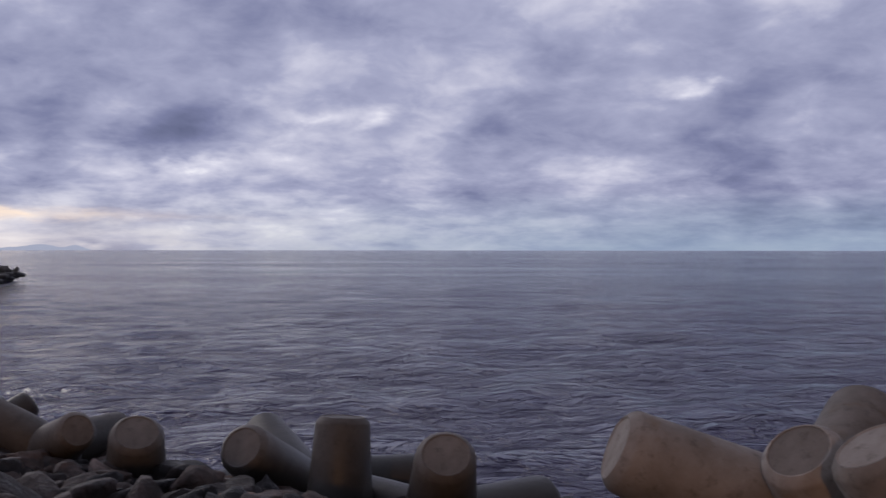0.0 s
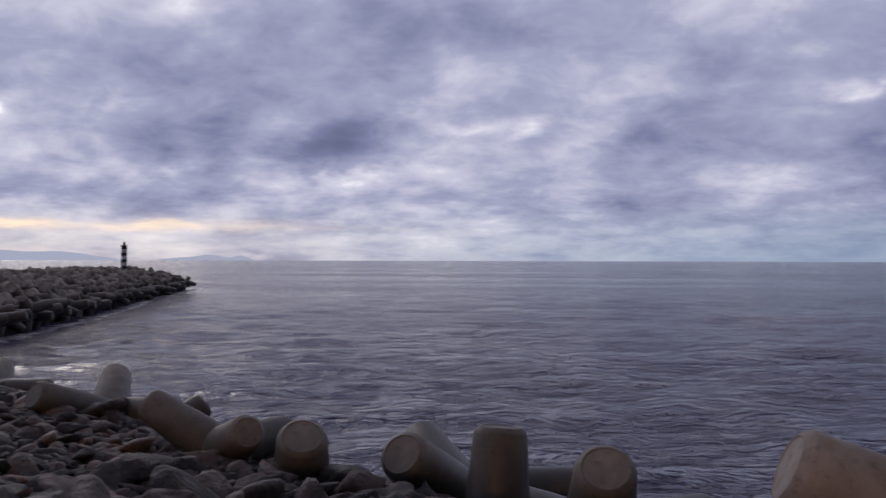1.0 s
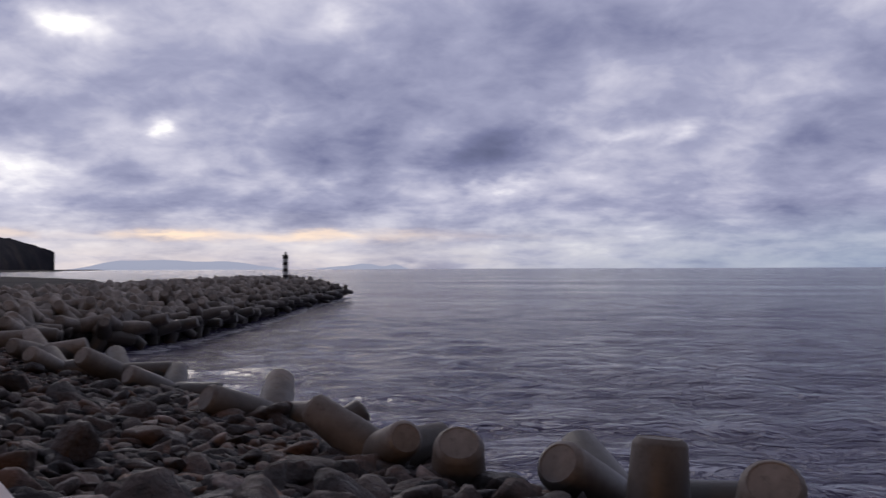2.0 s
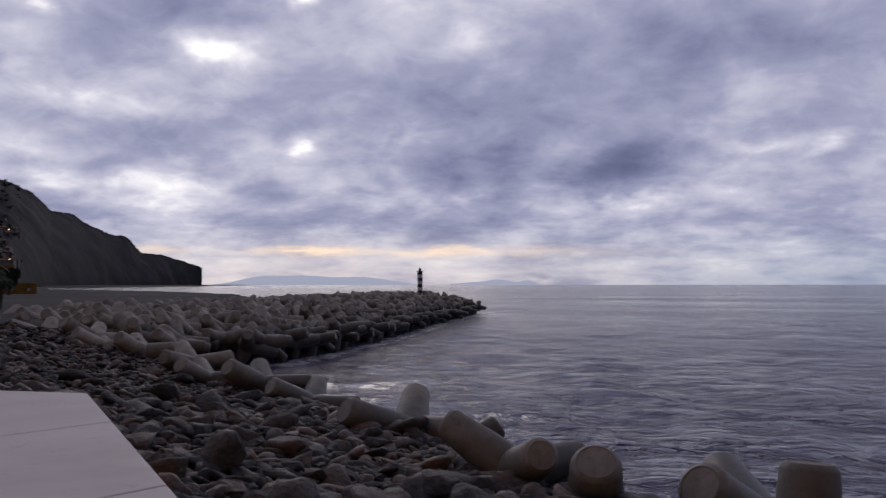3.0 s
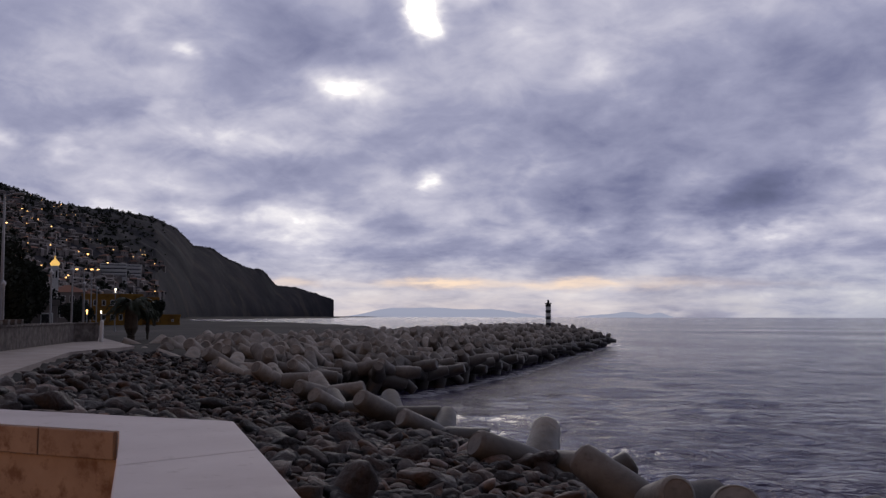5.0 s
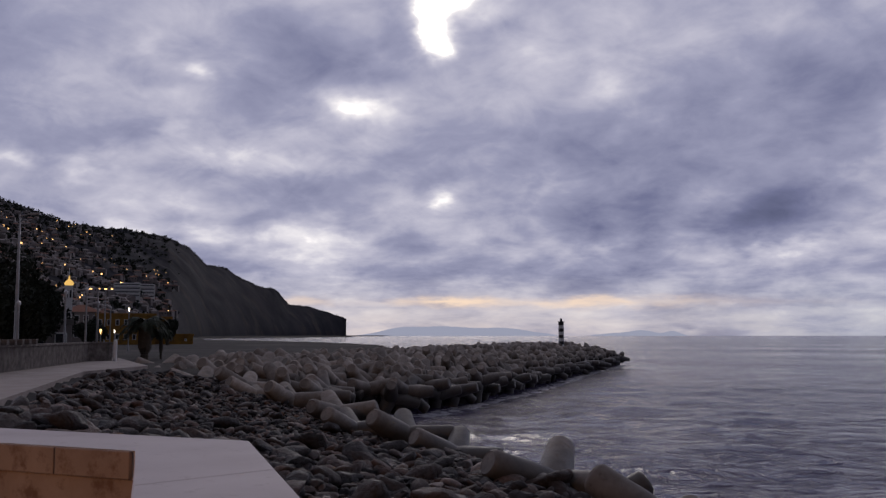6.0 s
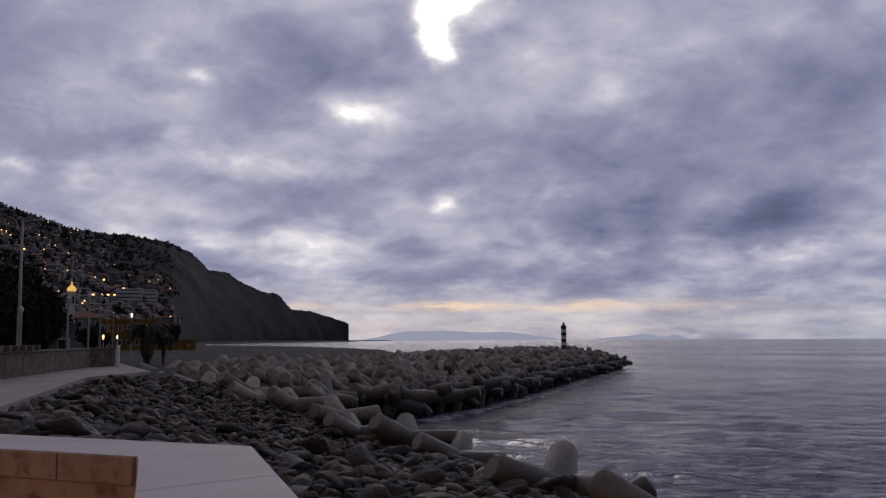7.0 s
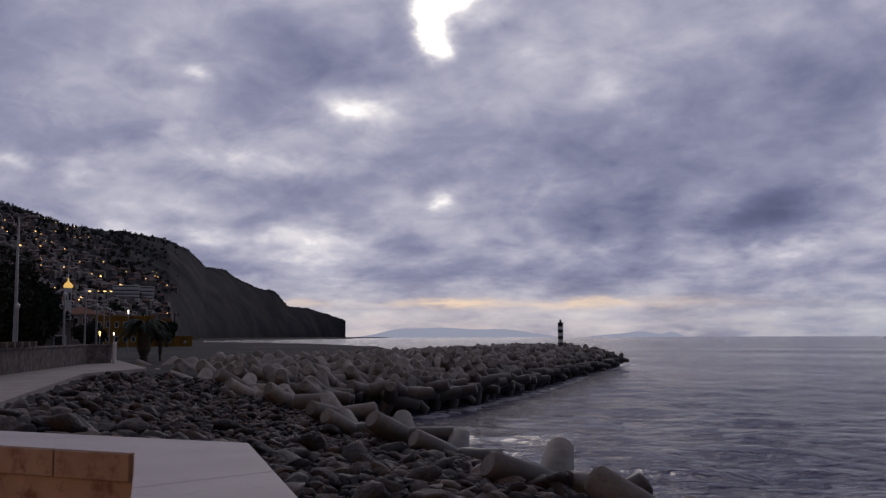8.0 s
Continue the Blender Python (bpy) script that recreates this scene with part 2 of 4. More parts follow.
def concrete_material():
    """Old sea-worn concrete: pale, stained, wet and dark near the waterline."""
    m, n, bsdf, p = material("sea_concrete", None)
    w = n.world_place()
    r = n.add("ShaderNodeObjectInfo").outputs["Random"]
    r2 = n.math("FRACT", n.math("ADD", r, n.add("ShaderNodeNewGeometry").outputs["Random Per Island"]))
    col = n.ramp(n.noise(p, 1.6, 6.0, 0.62), [(0.25, (0.165, 0.138, 0.112)), (0.5, (0.265, 0.23, 0.198)), (0.75, (0.37, 0.332, 0.298))])
    col = n.mix(n.remap(n.noise(p, 7.0, 6.0, 0.7), 0.54, 0.74, 0.0, 0.75), col, (0.10, 0.085, 0.07))
    col = n.mix(n.remap(n.noise(n.vmath("ADD", p, (4, 1, 9)), 2.3, 4.0), 0.6, 0.72, 0.0, 0.6), col, (0.22, 0.15, 0.09))
    hsv = n.add("ShaderNodeHueSaturation")
    n.put(hsv.inputs["Value"], n.remap(r2, 0.0, 1.0, 0.62, 1.55))
    n.put(hsv.inputs["Color"], col)
    col = hsv.outputs[0]
    sep = n.add("ShaderNodeSeparateXYZ")
    n.put(sep.inputs[0], w)
    tide = n.math("ADD", sep.outputs[2], n.math("MULTIPLY", n.math("SUBTRACT", n.noise(w, 0.9, 4.0), 0.5), 1.6))
    wet = n.remap(tide, 1.1, 2.7, 1.0, 0.0)
    col = n.mix(n.math("MULTIPLY", wet, 0.86), col, (0.035, 0.033, 0.03))
    n.put(bsdf.inputs["Base Color"], col)
    n.put(bsdf.inputs["Roughness"], n.remap(wet, 0.0, 1.0, 0.85, 0.42))
    b = n.add("ShaderNodeBump")
    b.inputs["Strength"].default_value, b.inputs["Distance"].default_value = 0.5, 0.02
    n.put(b.inputs["Height"], n.math("ADD", n.noise(p, 12.0, 8.0, 0.7), n.math("MULTIPLY", n.noise(p, 2.5, 3.0), 0.6)))
    n.put(bsdf.inputs["Normal"], b.outputs[0])
    return m


def water_material():
    m, n, bsdf, p = material("sea_water", None)
    w = n.world_place()
    bsdf.inputs["IOR"].default_value = 1.33
    def ridged(v):
        return n.math("SUBTRACT", 1.0, n.math("ABSOLUTE", n.math("MULTIPLY_ADD", v, 2.0, -1.0)))

    chop = ridged(n.noise(n.vmath("MULTIPLY", w, (0.8, 1.0, 1.0)), 0.55, 5.0, 0.6, 0.6))
    swell = n.noise(n.vmath("MULTIPLY", w, (0.75, 1.0, 1.0)), 0.16, 4.0, 0.55, 0.5)
    ripple = ridged(n.noise(w, 1.9, 4.0, 0.6, 0.5))
    gust = n.noise(n.vmath("MULTIPLY", w, (0.3, 1.0, 1.0)), 0.022, 5.0, 0.6)
    h = n.math("ADD", n.math("MULTIPLY", chop, 0.68), n.math("ADD", n.math("MULTIPLY", swell, 1.2), n.math("MULTIPLY", ripple, 0.10)))
    b = n.add("ShaderNodeBump")
    b.inputs["Strength"].default_value, b.inputs["Distance"].default_value = 1.0, 1.25
    n.put(b.inputs["Height"], h)
    n.put(bsdf.inputs["Normal"], b.outputs[0])
    surf = n.add("ShaderNodeAttribute")
    surf.attribute_name = "surf"
    lace = n.math("MULTIPLY", surf.outputs["Fac"], n.noise(w, 1.1, 6.0, 0.7, 0.6))
    crest = n.math("MULTIPLY", n.remap(n.noise(n.vmath("MULTIPLY", w, (0.5, 1.0, 1.0)), 0.55, 6.0, 0.7, 0.6), 0.70, 0.78), 0.35)
    white = n.math("MAXIMUM", n.remap(lace, 0.37, 0.62), crest)
    n.put(bsdf.inputs["Base Color"], n.mix(white, (0.060, 0.049, 0.108), (0.62, 0.62, 0.66)))
    n.put(bsdf.inputs["Roughness"], n.math("MAXIMUM", n.remap(gust, 0.35, 0.65, 0.06, 0.16), n.math("MULTIPLY", white, 0.8)))
    return m


M_WATER = water_material()
M_CONC = concrete_material()
M_ROCK = rock_material()
M_SAND = plain("black_sand", [(0.3, (0.024, 0.022, 0.023)), (0.7, (0.05, 0.046, 0.046))], 0.2, 0.9, 0.5, 6.0, 0.05, stain=(0.05, 0.5, 0.65, (0.07, 0.063, 0.06)), coords="World")
M_COPING = plain("pale_stone", [(0.25, (0.44, 0.395, 0.395)), (0.5, (0.54, 0.495, 0.495)), (0.8, (0.61, 0.565, 0.565))], 1.3, 0.7, 0.25, 60.0, 0.004, stain=(9.0, 0.6, 0.78, (0.36, 0.32, 0.31)), coords="World")
M_WALL = plain("sandstone_face", [(0.25, (0.24, 0.165, 0.122)), (0.55, (0.32, 0.23, 0.172)), (0.8, (0.40, 0.30, 0.23))], 3.0, 0.8, 0.4, 40.0, 0.006, stain=(7.0, 0.50, 0.66, (0.17, 0.095, 0.06)), coords="World")
M_PATH = plain("promenade_paving", [(0.3, (0.28, 0.23, 0.205)), (0.7, (0.39, 0.33, 0.295))], 0.8, 0.8, 0.3, 20.0, 0.006, stain=(1.5, 0.55, 0.75, (0.24, 0.2, 0.18)), coords="World")
# the blue in the hillside's base tones stands in for distance haze
M_HILL = plain("scrub_hillside", [(0.25, (0.011, 0.013, 0.017)), (0.5, (0.021, 0.0215, 0.029)), (0.72, (0.042, 0.036, 0.042))], 0.006, 0.95, 0.25, 0.03, 5.0, stain=(0.014, 0.52, 0.66, (0.045, 0.037, 0.038)), coords="World")
for dull in (M_HILL, M_SAND):   # loose, porous surfaces with next to no sheen
    dull.node_tree.nodes["Principled BSDF"].inputs["Specular IOR Level"].default_value = 0.12
M_WHITE = plain("white_paint", [(0.3, (0.76, 0.76, 0.75)), (0.7, (0.86, 0.86, 0.85))], 4.0, 0.5, 0.1)
M_BLACK = plain("black_paint", [(0.3, (0.018, 0.018, 0.02)), (0.7, (0.03, 0.03, 0.032))], 4.0, 0.45, 0.1)

# ---------------------------------------------------------------- mesh helpers


def part(name, bm, mat, parent=None, label="", smooth=False):
    """Links a bmesh as one mesh object, under a thing or a part where one is given."""
    me = bpy.data.meshes.new(name)
    bm.to_mesh(me)
    bm.free()
    for mm in (mat if isinstance(mat, (list, tuple)) else [mat]):
        me.materials.append(mm)
    if smooth:
        me.shade_smooth()
    ob = new(name, me)
    if parent is not None:
        ob.parent = parent
    if label:
        tagged(ob, label)
    return ob


def mesh_of(name, verts, faces, mat, smooth=False):
    me = bpy.data.meshes.new(name)
    me.from_pydata([tuple(v) for v in verts], [], faces)
    me.materials.append(mat)
    if smooth:
        me.shade_smooth()
    return me


def box(bm, cx, cy, cz, sx, sy, sz, bevel=0.0, rz=0.0):
    got = bmesh.ops.create_cube(bm, size=1.0, matrix=Matrix.Translation((cx, cy, cz)) @ Matrix.Rotation(rz, 4, "Z") @ Matrix.Diagonal((sx, sy, sz, 1)))
    if bevel:
        edges = {e for v in got["verts"] for e in v.link_edges}
        bmesh.ops.bevel(bm, geom=list(edges), offset=bevel, segments=2, affect="EDGES", profile=0.5)
    return got["verts"]


def prism(bm, outline, z0, z1, bevel=0.0):
    """An upright block over a ground outline (counter-clockwise)."""
    low = [bm.verts.new((x, y, z0)) for x, y in outline]
    top = [bm.verts.new((x, y, z1)) for x, y in outline]
    k = len(outline)
    fs = [bm.faces.new(top), bm.faces.new(low[::-1])]
    for i in range(k):
        fs.append(bm.faces.new((low[i], low[(i + 1) % k], top[(i + 1) % k], top[i])))
    if bevel:
        bmesh.ops.bevel(bm, geom=list({e for f in fs for e in f.edges}), offset=bevel, segments=2, affect="EDGES", profile=0.5)


def lathe(bm, rings, sides=16, close=True):
    """rings: (radius, z) from bottom to top, turned round the z axis."""
    rows = []
    for r, z in rings:
        rows.append([bm.verts.new((r * math.cos(2 * math.pi * i / sides), r * math.sin(2 * math.pi * i / sides), z)) for i in range(sides)])
    for a, b in zip(rows, rows[1:]):
        for i in range(sides):
            bm.faces.new((a[i], a[(i + 1) % sides], b[(i + 1) % sides], b[i]))
    if close:
        bm.faces.new(rows[0][::-1])
        bm.faces.new(rows[-1])
    return rows


# ---------------------------------------------------------------- land and sea
COAST = [(700, 40), (60, 13), (12, 14.2), (1, 17.5), (-6, 21.5), (-13, 28), (-26, 37), (-37, 47), (-52, 78), (-105, 150), (-160, 195), (-235, 235), (-300, 262), (-640, 560), (-1060, 930), (-1500, 1750), (-2060, 2420), (-2500, 3200)]
PATH_EDGE = [(-8.4, 2.2), (-22.0, 12.75), (-37.0, 25.5), (-41.5, 32.5)]
WATERLINE = [(-36.1, 49.3), (-38.6, 59.8), (-43.9, 78.6), (-57.2, 116.6), (-70.5, 161.0)]


def along(poly, p):
    """Signed distance to a line of points (left of its way is positive) and how far along it."""
    best, run = (1e9, 0.0, 0.0), 0.0
    px, py = p
    for (ax, ay), (bx, by) in zip(poly, poly[1:]):
        dx, dy = bx - ax, by - ay
        ln = math.hypot(dx, dy)
        t = max(0.0, min(1.0, ((px - ax) * dx + (py - ay) * dy) / (ln * ln)))
        d = math.hypot(px - ax - t * dx, py - ay - t * dy)
        if d < best[0]:
            side = dx * (py - ay) - dy * (px - ax)
            best = (d, math.copysign(1.0, side), run + t * ln)
        run += ln
    return best[0] * best[1], best[2]


def smooth(a, b, v):
    t = max(0.0, min(1.0, (v - a) / (b - a)))
    return t * t * (3 - 2 * t)


def ground_height(x, y):
    d, s = along(COAST, (x, y))
    if d < 0:
        return max(-5.0, d * 0.28) - 0.3
    bank = 1.2 * smooth(-1, 5, d) + 1.5 * smooth(4, 16, d) + 0.65 * smooth(14, 22, d) - 0.3
    beach = 3.45 * smooth(-2, 13, d) - 0.2
    if -45 < x < -5 and -2 < y < 36:
        bank = max(bank, 3.34 - 0.24 * abs(along(PATH_EDGE, (x, y))[0]))
    far = smooth(34, 62, math.hypot(x, y))
    return bank * (1 - far) + beach * far + 0.05 * noise.noise((x * 0.3, y * 0.3, 0))


def graded(lo, hi, mid, step, grow):
    out = [mid]
    s = step
    v = mid
    while v < hi:
        v += s
        s *= grow
        out.append(min(v, hi))
    s, v = step, mid
    while v > lo:
        v -= s
        s *= grow
        out.insert(0, max(v, lo))
    return out


def sheet(name, xs, ys, height, mat, shade=True):
    verts = [(x, y, height(x, y)) for y in ys for x in xs]
    w = len(xs)
    faces = [(j * w + i, j * w + i + 1, (j + 1) * w + i + 1, (j + 1) * w + i) for j in range(len(ys) - 1) for i in range(w - 1)]
    return new(name, mesh_of(name, verts, faces, mat, shade))


ground = sheet("ground", graded(-2600, 700, -15, 0.9, 1.045), graded(-500, 3200, 20, 0.9, 1.045), ground_height, M_SAND)
tagged(ground, "dark volcanic sand and shingle shore", "ground", kind="structure")


def wave_height(x, y):
    r = math.hypot(x, y)
    a = 0.26 / (1 + (r / 130.0) ** 4) * noise.noise((x * 0.16, y * 0.20, 1.0))
    a += 0.22 / (1 + (r / 75.0) ** 4) * (0.5 - abs(noise.noise((x * 0.33, y * 0.42, 5.0))))
    a += 0.12 / (1 + (r / 40.0) ** 4) * (0.5 - abs(noise.noise((x * 0.8, y * 0.95, 9.0))))
    return a - 0.12


sea = sheet("water", graded(-5200, 5200, -15, 0.40, 1.016), graded(5, 5200, 24, 0.30, 1.0125), wave_height, M_WATER)
foam = sea.data.attributes.new("surf", "FLOAT", "POINT")
CORE = [(WATERLINE[0][0] - 3, WATERLINE[0][1] - 6)] + WATERLINE
for v in sea.data.vertices:
    if abs(v.co.x + 30) < 130 and v.co.y < 200:
        far_shore = min(abs(along(COAST[:8], v.co.xy)[0]), abs(along(CORE, v.co.xy)[0] + 0.5))
        foam.data[v.index].value = math.exp(-(far_shore / 1.9) ** 2)
tagged(sea, "choppy slate-grey sea under an overcast sky", "sea", kind="structure")

# ---------------------------------------------------------------- sea wall beside the camera
WALL_TOP, PROM = 4.4, 3.4


def sea_wall():
    o = Vector((-4.03, 3.87))          # outer corner of the coping
    i = Vector((-4.17, 3.21))          # inner corner
    da = Vector((1.47, -1.16)).normalized()   # along the near run, past the camera
    db = Vector((-1.99, -0.40)).normalized()  # along the far run
    wall = tagged(new("wall_promenade"), "pale stone-capped promenade wall with sandstone face", "wall", kind="structure")

    def run(name, a, b, z0, z1, mat, lab="", bev=0.012):
        bm = bmesh.new()
        prism(bm, [tuple(v) for v in a + b], z0, z1, bev)
        bmesh.ops.recalc_face_normals(bm, faces=bm.faces)
        return part(name, bm, mat, wall, lab)

    # body under the coping, set back a little
    inset = 0.03
    near_o, near_i = o + da * 13.85, i + da * 13.85
    far_o, far_i = o + db * 4.2, i + db * 4.2
    run("wall_body", [i, far_i], [far_o + Vector((0, -inset)), o + Vector((-0.02, -inset))], 1.4, WALL_TOP - 0.15, M_WALL, "sandstone-faced wall body")
    run("wall_body", [near_i, i], [o + Vector((-inset, -inset)), near_o + Vector((-inset, -inset))], 1.4, WALL_TOP - 0.152, M_WALL, "sandstone-faced wall body")
    # coping slabs
    c = 1.2
    run("coping_slab", [i + da * (c - 0.004), i, far_i], [far_o, o, o + da * (c - 0.004)], WALL_TOP - 0.15, WALL_TOP, M_COPING, bev=0.008)
    cuts = [c, 2.65, 4.05, 5.45, 6.85, 8.25, 9.65, 11.05, 12.45, 13.85]
    for a, b in zip(cuts, cuts[1:]):
        g = 0.004
        run("coping_slab", [i + da * (b - g), i + da * (a + g)], [o + da * (a + g), o + da * (b - g)], WALL_TOP - 0.15, WALL_TOP, M_COPING, bev=0.008)
    # brown facing stones along the inner edge of the coping
    def facing(d, a, b):
        out = Vector((0.2, -0.98)) * 0.03 if d is db else Vector((-0.619, -0.785)) * 0.03
        run("facing_stone", [i + d * (a + 0.004) + out, i + d * (b - 0.004) + out], [i + d * (b - 0.004), i + d * (a + 0.004)], WALL_TOP - 0.148, WALL_TOP - 0.004, M_WALL, bev=0.006)

    for k in range(8):
        facing(db, 0.02 + 0.52 * k, 0.02 + 0.52 * (k + 1))


sea_wall()


def promenade():
    path = [(9.2, -7.0), (-4.1, 3.4), (-8.35, 2.5), (-22.0, 12.75), (-37.0, 25.5), (-41.5, 32.5), (-60, 44), (-38.0, 20.0), (-22.0, 4.0), (-14, -14), (9, -14)]
    bm = bmesh.new()
    prism(bm, path, PROM - 0.6, PROM, 0.02)
    bmesh.ops.recalc_face_normals(bm, faces=bm.faces)
    tagged(part("pavement", bm, M_PATH), "worn pale paving of the seaside promenade", "pavement", kind="structure")


promenade()

# ---------------------------------------------------------------- tetrapods
TET_L = 2.3
LEGS = [Vector((0, 0, 1))] + [Vector((math.sqrt(8) / 3 * math.cos(a), math.sqrt(8) / 3 * math.sin(a), -1 / 3)) for a in (0, 2 * math.pi / 3, 4 * math.pi / 3)]


def tetrapod_mesh(name, sides, seed):
    """Four tapered legs with bevelled ends, cast as one body."""
    rings = [(0.40, -0.2), (0.56, 0.2), (0.57, 0.5), (0.53, 1.1), (0.48, 1.6), (0.44, TET_L - 0.12), (0.42, TET_L - 0.07), (0.345, TET_L), (0.33, TET_L), (0.318, TET_L - 0.012)]
    if sides < 14:
        rings = [(0.44, -0.1), (0.53, 0.5), (0.43, TET_L - 0.12), (0.33, TET_L)]
    legs = []
    for leg in LEGS:
        sub = bmesh.new()
        lathe(sub, rings, sides)
        sub.transform(Vector((0, 0, 1)).rotation_difference(leg).to_matrix().to_4x4())
        me = bpy.data.meshes.new("leg_form")
        sub.to_mesh(me)
        sub.free()
        legs.append(new("leg_form", me))
    for other in legs[1:]:
        u = legs[0].modifiers.new("union", "BOOLEAN")
        u.operation, u.solver, u.object = "UNION", "EXACT", other
    me = bpy.data.meshes.new_from_object(legs[0].evaluated_get(bpy.context.evaluated_depsgraph_get()))
    for ob in legs:
        old = ob.data
        bpy.data.objects.remove(ob)
        bpy.data.meshes.remove(old)
    me.name = name
    for v in me.vertices:
        v.co += v.co.normalized() * 0.025 * noise.noise(v.co * 1.7 + Vector((seed * 7.1, 0, 0)))
    me.materials.clear()
    me.materials.append(M_CONC)
    me.shade_smooth()
    me.set_sharp_from_angle(angle=radians(38))
    return me


TETS = [tetrapod_mesh("tetrapod", 22, s) for s in range(4)]
TETS_FAR = [tetrapod_mesh("tetrapod_far", 9, s + 9) for s in range(2)]
tet_rng = random.Random(5)


def add_tetrapod(m, label="sea-worn grey concrete tetrapod on the shore"):
    ob = new("tetrapod", tet_rng.choice(TETS))
    ob.matrix_world = m
    tagged(ob, label, "tetrapod", "tetrapods of the shore defence")
    return ob


def bearing(az, el, r):
    """A place by bearing (degrees left of ahead), height angle and ground distance from the viewpoint."""
    a = radians(az)
    return Vector((-r * math.sin(a), r * math.cos(a), 5.0 + r * math.tan(radians(el))))


def posed_tetrapod(az, el, r, axis, hint, size=1.08):
    """A tetrapod with the end of one leg at a bearing; that leg's way and a second leg's as (right, away, up) of the bearing."""
    turn = Matrix.Rotation(radians(az), 3, "Z")
    a = (turn @ Vector(axis)).normalized()
    h = turn @ Vector(hint)
    h = (h - a * h.dot(a)).normalized()
    rot = Matrix((h, a.cross(h), a)).transposed().to_4x4()
    add_tetrapod(Matrix.Translation(bearing(az, el, r) - a * TET_L * size) @ rot @ Matrix.Scale(size, 4), "sea-worn grey concrete tetrapod among boulders")


posed_tetrapod(-21.6, -11.0, 10.6, (-0.35, -0.55, 0.76), (0.3, 0.5, -0.6), 1.0)
posed_tetrapod(-25.4, -10.4, 9.6, (-0.5, -0.3, 0.82), (0, -1, 0), 1.0)
posed_tetrapod(-11.5, -11.4, 10.8, (-0.90, -0.20, 0.40), (0.2, 0.2, -1))
posed_tetrapod(-1.2, -12.1, 14.4, (0.06, -0.72, 0.69), (0.0, -0.69, -0.72))
posed_tetrapod(5.1, -9.9, 16.6, (0.04, 0.12, 0.99), (0, -1, 0))
posed_tetrapod(11.1, -11.5, 17.2, (-0.45, -0.72, 0.52), (-0.42, -0.34, -0.84))
posed_tetrapod(17.0, -10.4, 17.6, (0.02, -0.62, 0.78), (0, -0.2, -1))
posed_tetrapod(20.2, -10.1, 18.4, (0.30, -0.88, 0.36), (-0.14, -0.43, -0.87), 0.82)
posed_tetrapod(32.1, -7.5, 26.2, (-0.82, -0.42, 0.40), (0.0, 0.2, -0.93), 0.96)
posed_tetrapod(22.8, -8.4, 26.0, (0.82, 0.22, 0.52), (-0.2, 0.2, -1), 0.8)
posed_tetrapod(36.5, -6.0, 33.5, (-0.76, -0.45, 0.48), (0, 0.2, -1), 0.84)
posed_tetrapod(39.0, -4.85, 35.5, (-0.66, -0.58, 0.48), (0, 0.2, -1), 0.86)
posed_tetrapod(41.7, -4.65, 38.0, (-0.58, -0.65, 0.48), (0, 0.2, -1), 0.8)
posed_tetrapod(42.6, -4.2, 41.0, (-0.62, -0.7, 0.30), (0, 0.2, -1), 0.8)
posed_tetrapod(45.1, -3.0, 46.0, (-0.58, -0.66, 0.48), (0, 0.2, -1), 0.8)
posed_tetrapod(47.4, -2.7, 46.5, (-0.72, -0.45, 0.52), (0.3, 0.2, -1), 0.76)
posed_tetrapod(48.0, -2.1, 48.5, (-0.72, -0.42, 0.55), (0, 0.2, -1), 0.8)
posed_tetrapod(50.8, -2.2, 50.0, (-0.84, -0.35, 0.42), (0, 0.2, -1), 0.8)
posed_tetrapod(50.0, -1.75, 56.0, (0.5, -0.5, 0.5), (0, 0.2, -1), 0.8)
posed_tetrapod(51.6, -1.95, 57.0, (-0.5, 0.2, 0.5), (0, -0.5, -1), 0.8)
posed_tetrapod(46.4, -2.0, 56.0, (0.5, -0.4, 0.55), (0, 0.2, -1), 0.85)
posed_tetrapod(43.9, -2.2, 57.0, (0.6, -0.6, 0.4), (0, 0.2, -1), 0.85)


def random_turn(rng, steepest=0.62):
    """Any way up that leaves no leg standing nearly upright."""
    while True:
        m = Euler((rng.uniform(0, 6.28), rng.uniform(0, 6.28), rng.uniform(0, 6.28))).to_matrix()
        if max((m @ leg).z for leg in LEGS) < steepest:
            return m.to_4x4()


def mound(s, u, total):
    """Height of the breakwater's core: s along it, u metres in from the waterline."""
    h = 1.95 * smooth(-3, 8.5, u) * (1 - smooth(15, 24, u)) + 0.1
    return h * (1 - 0.85 * smooth(total - 14, total + 6, s))


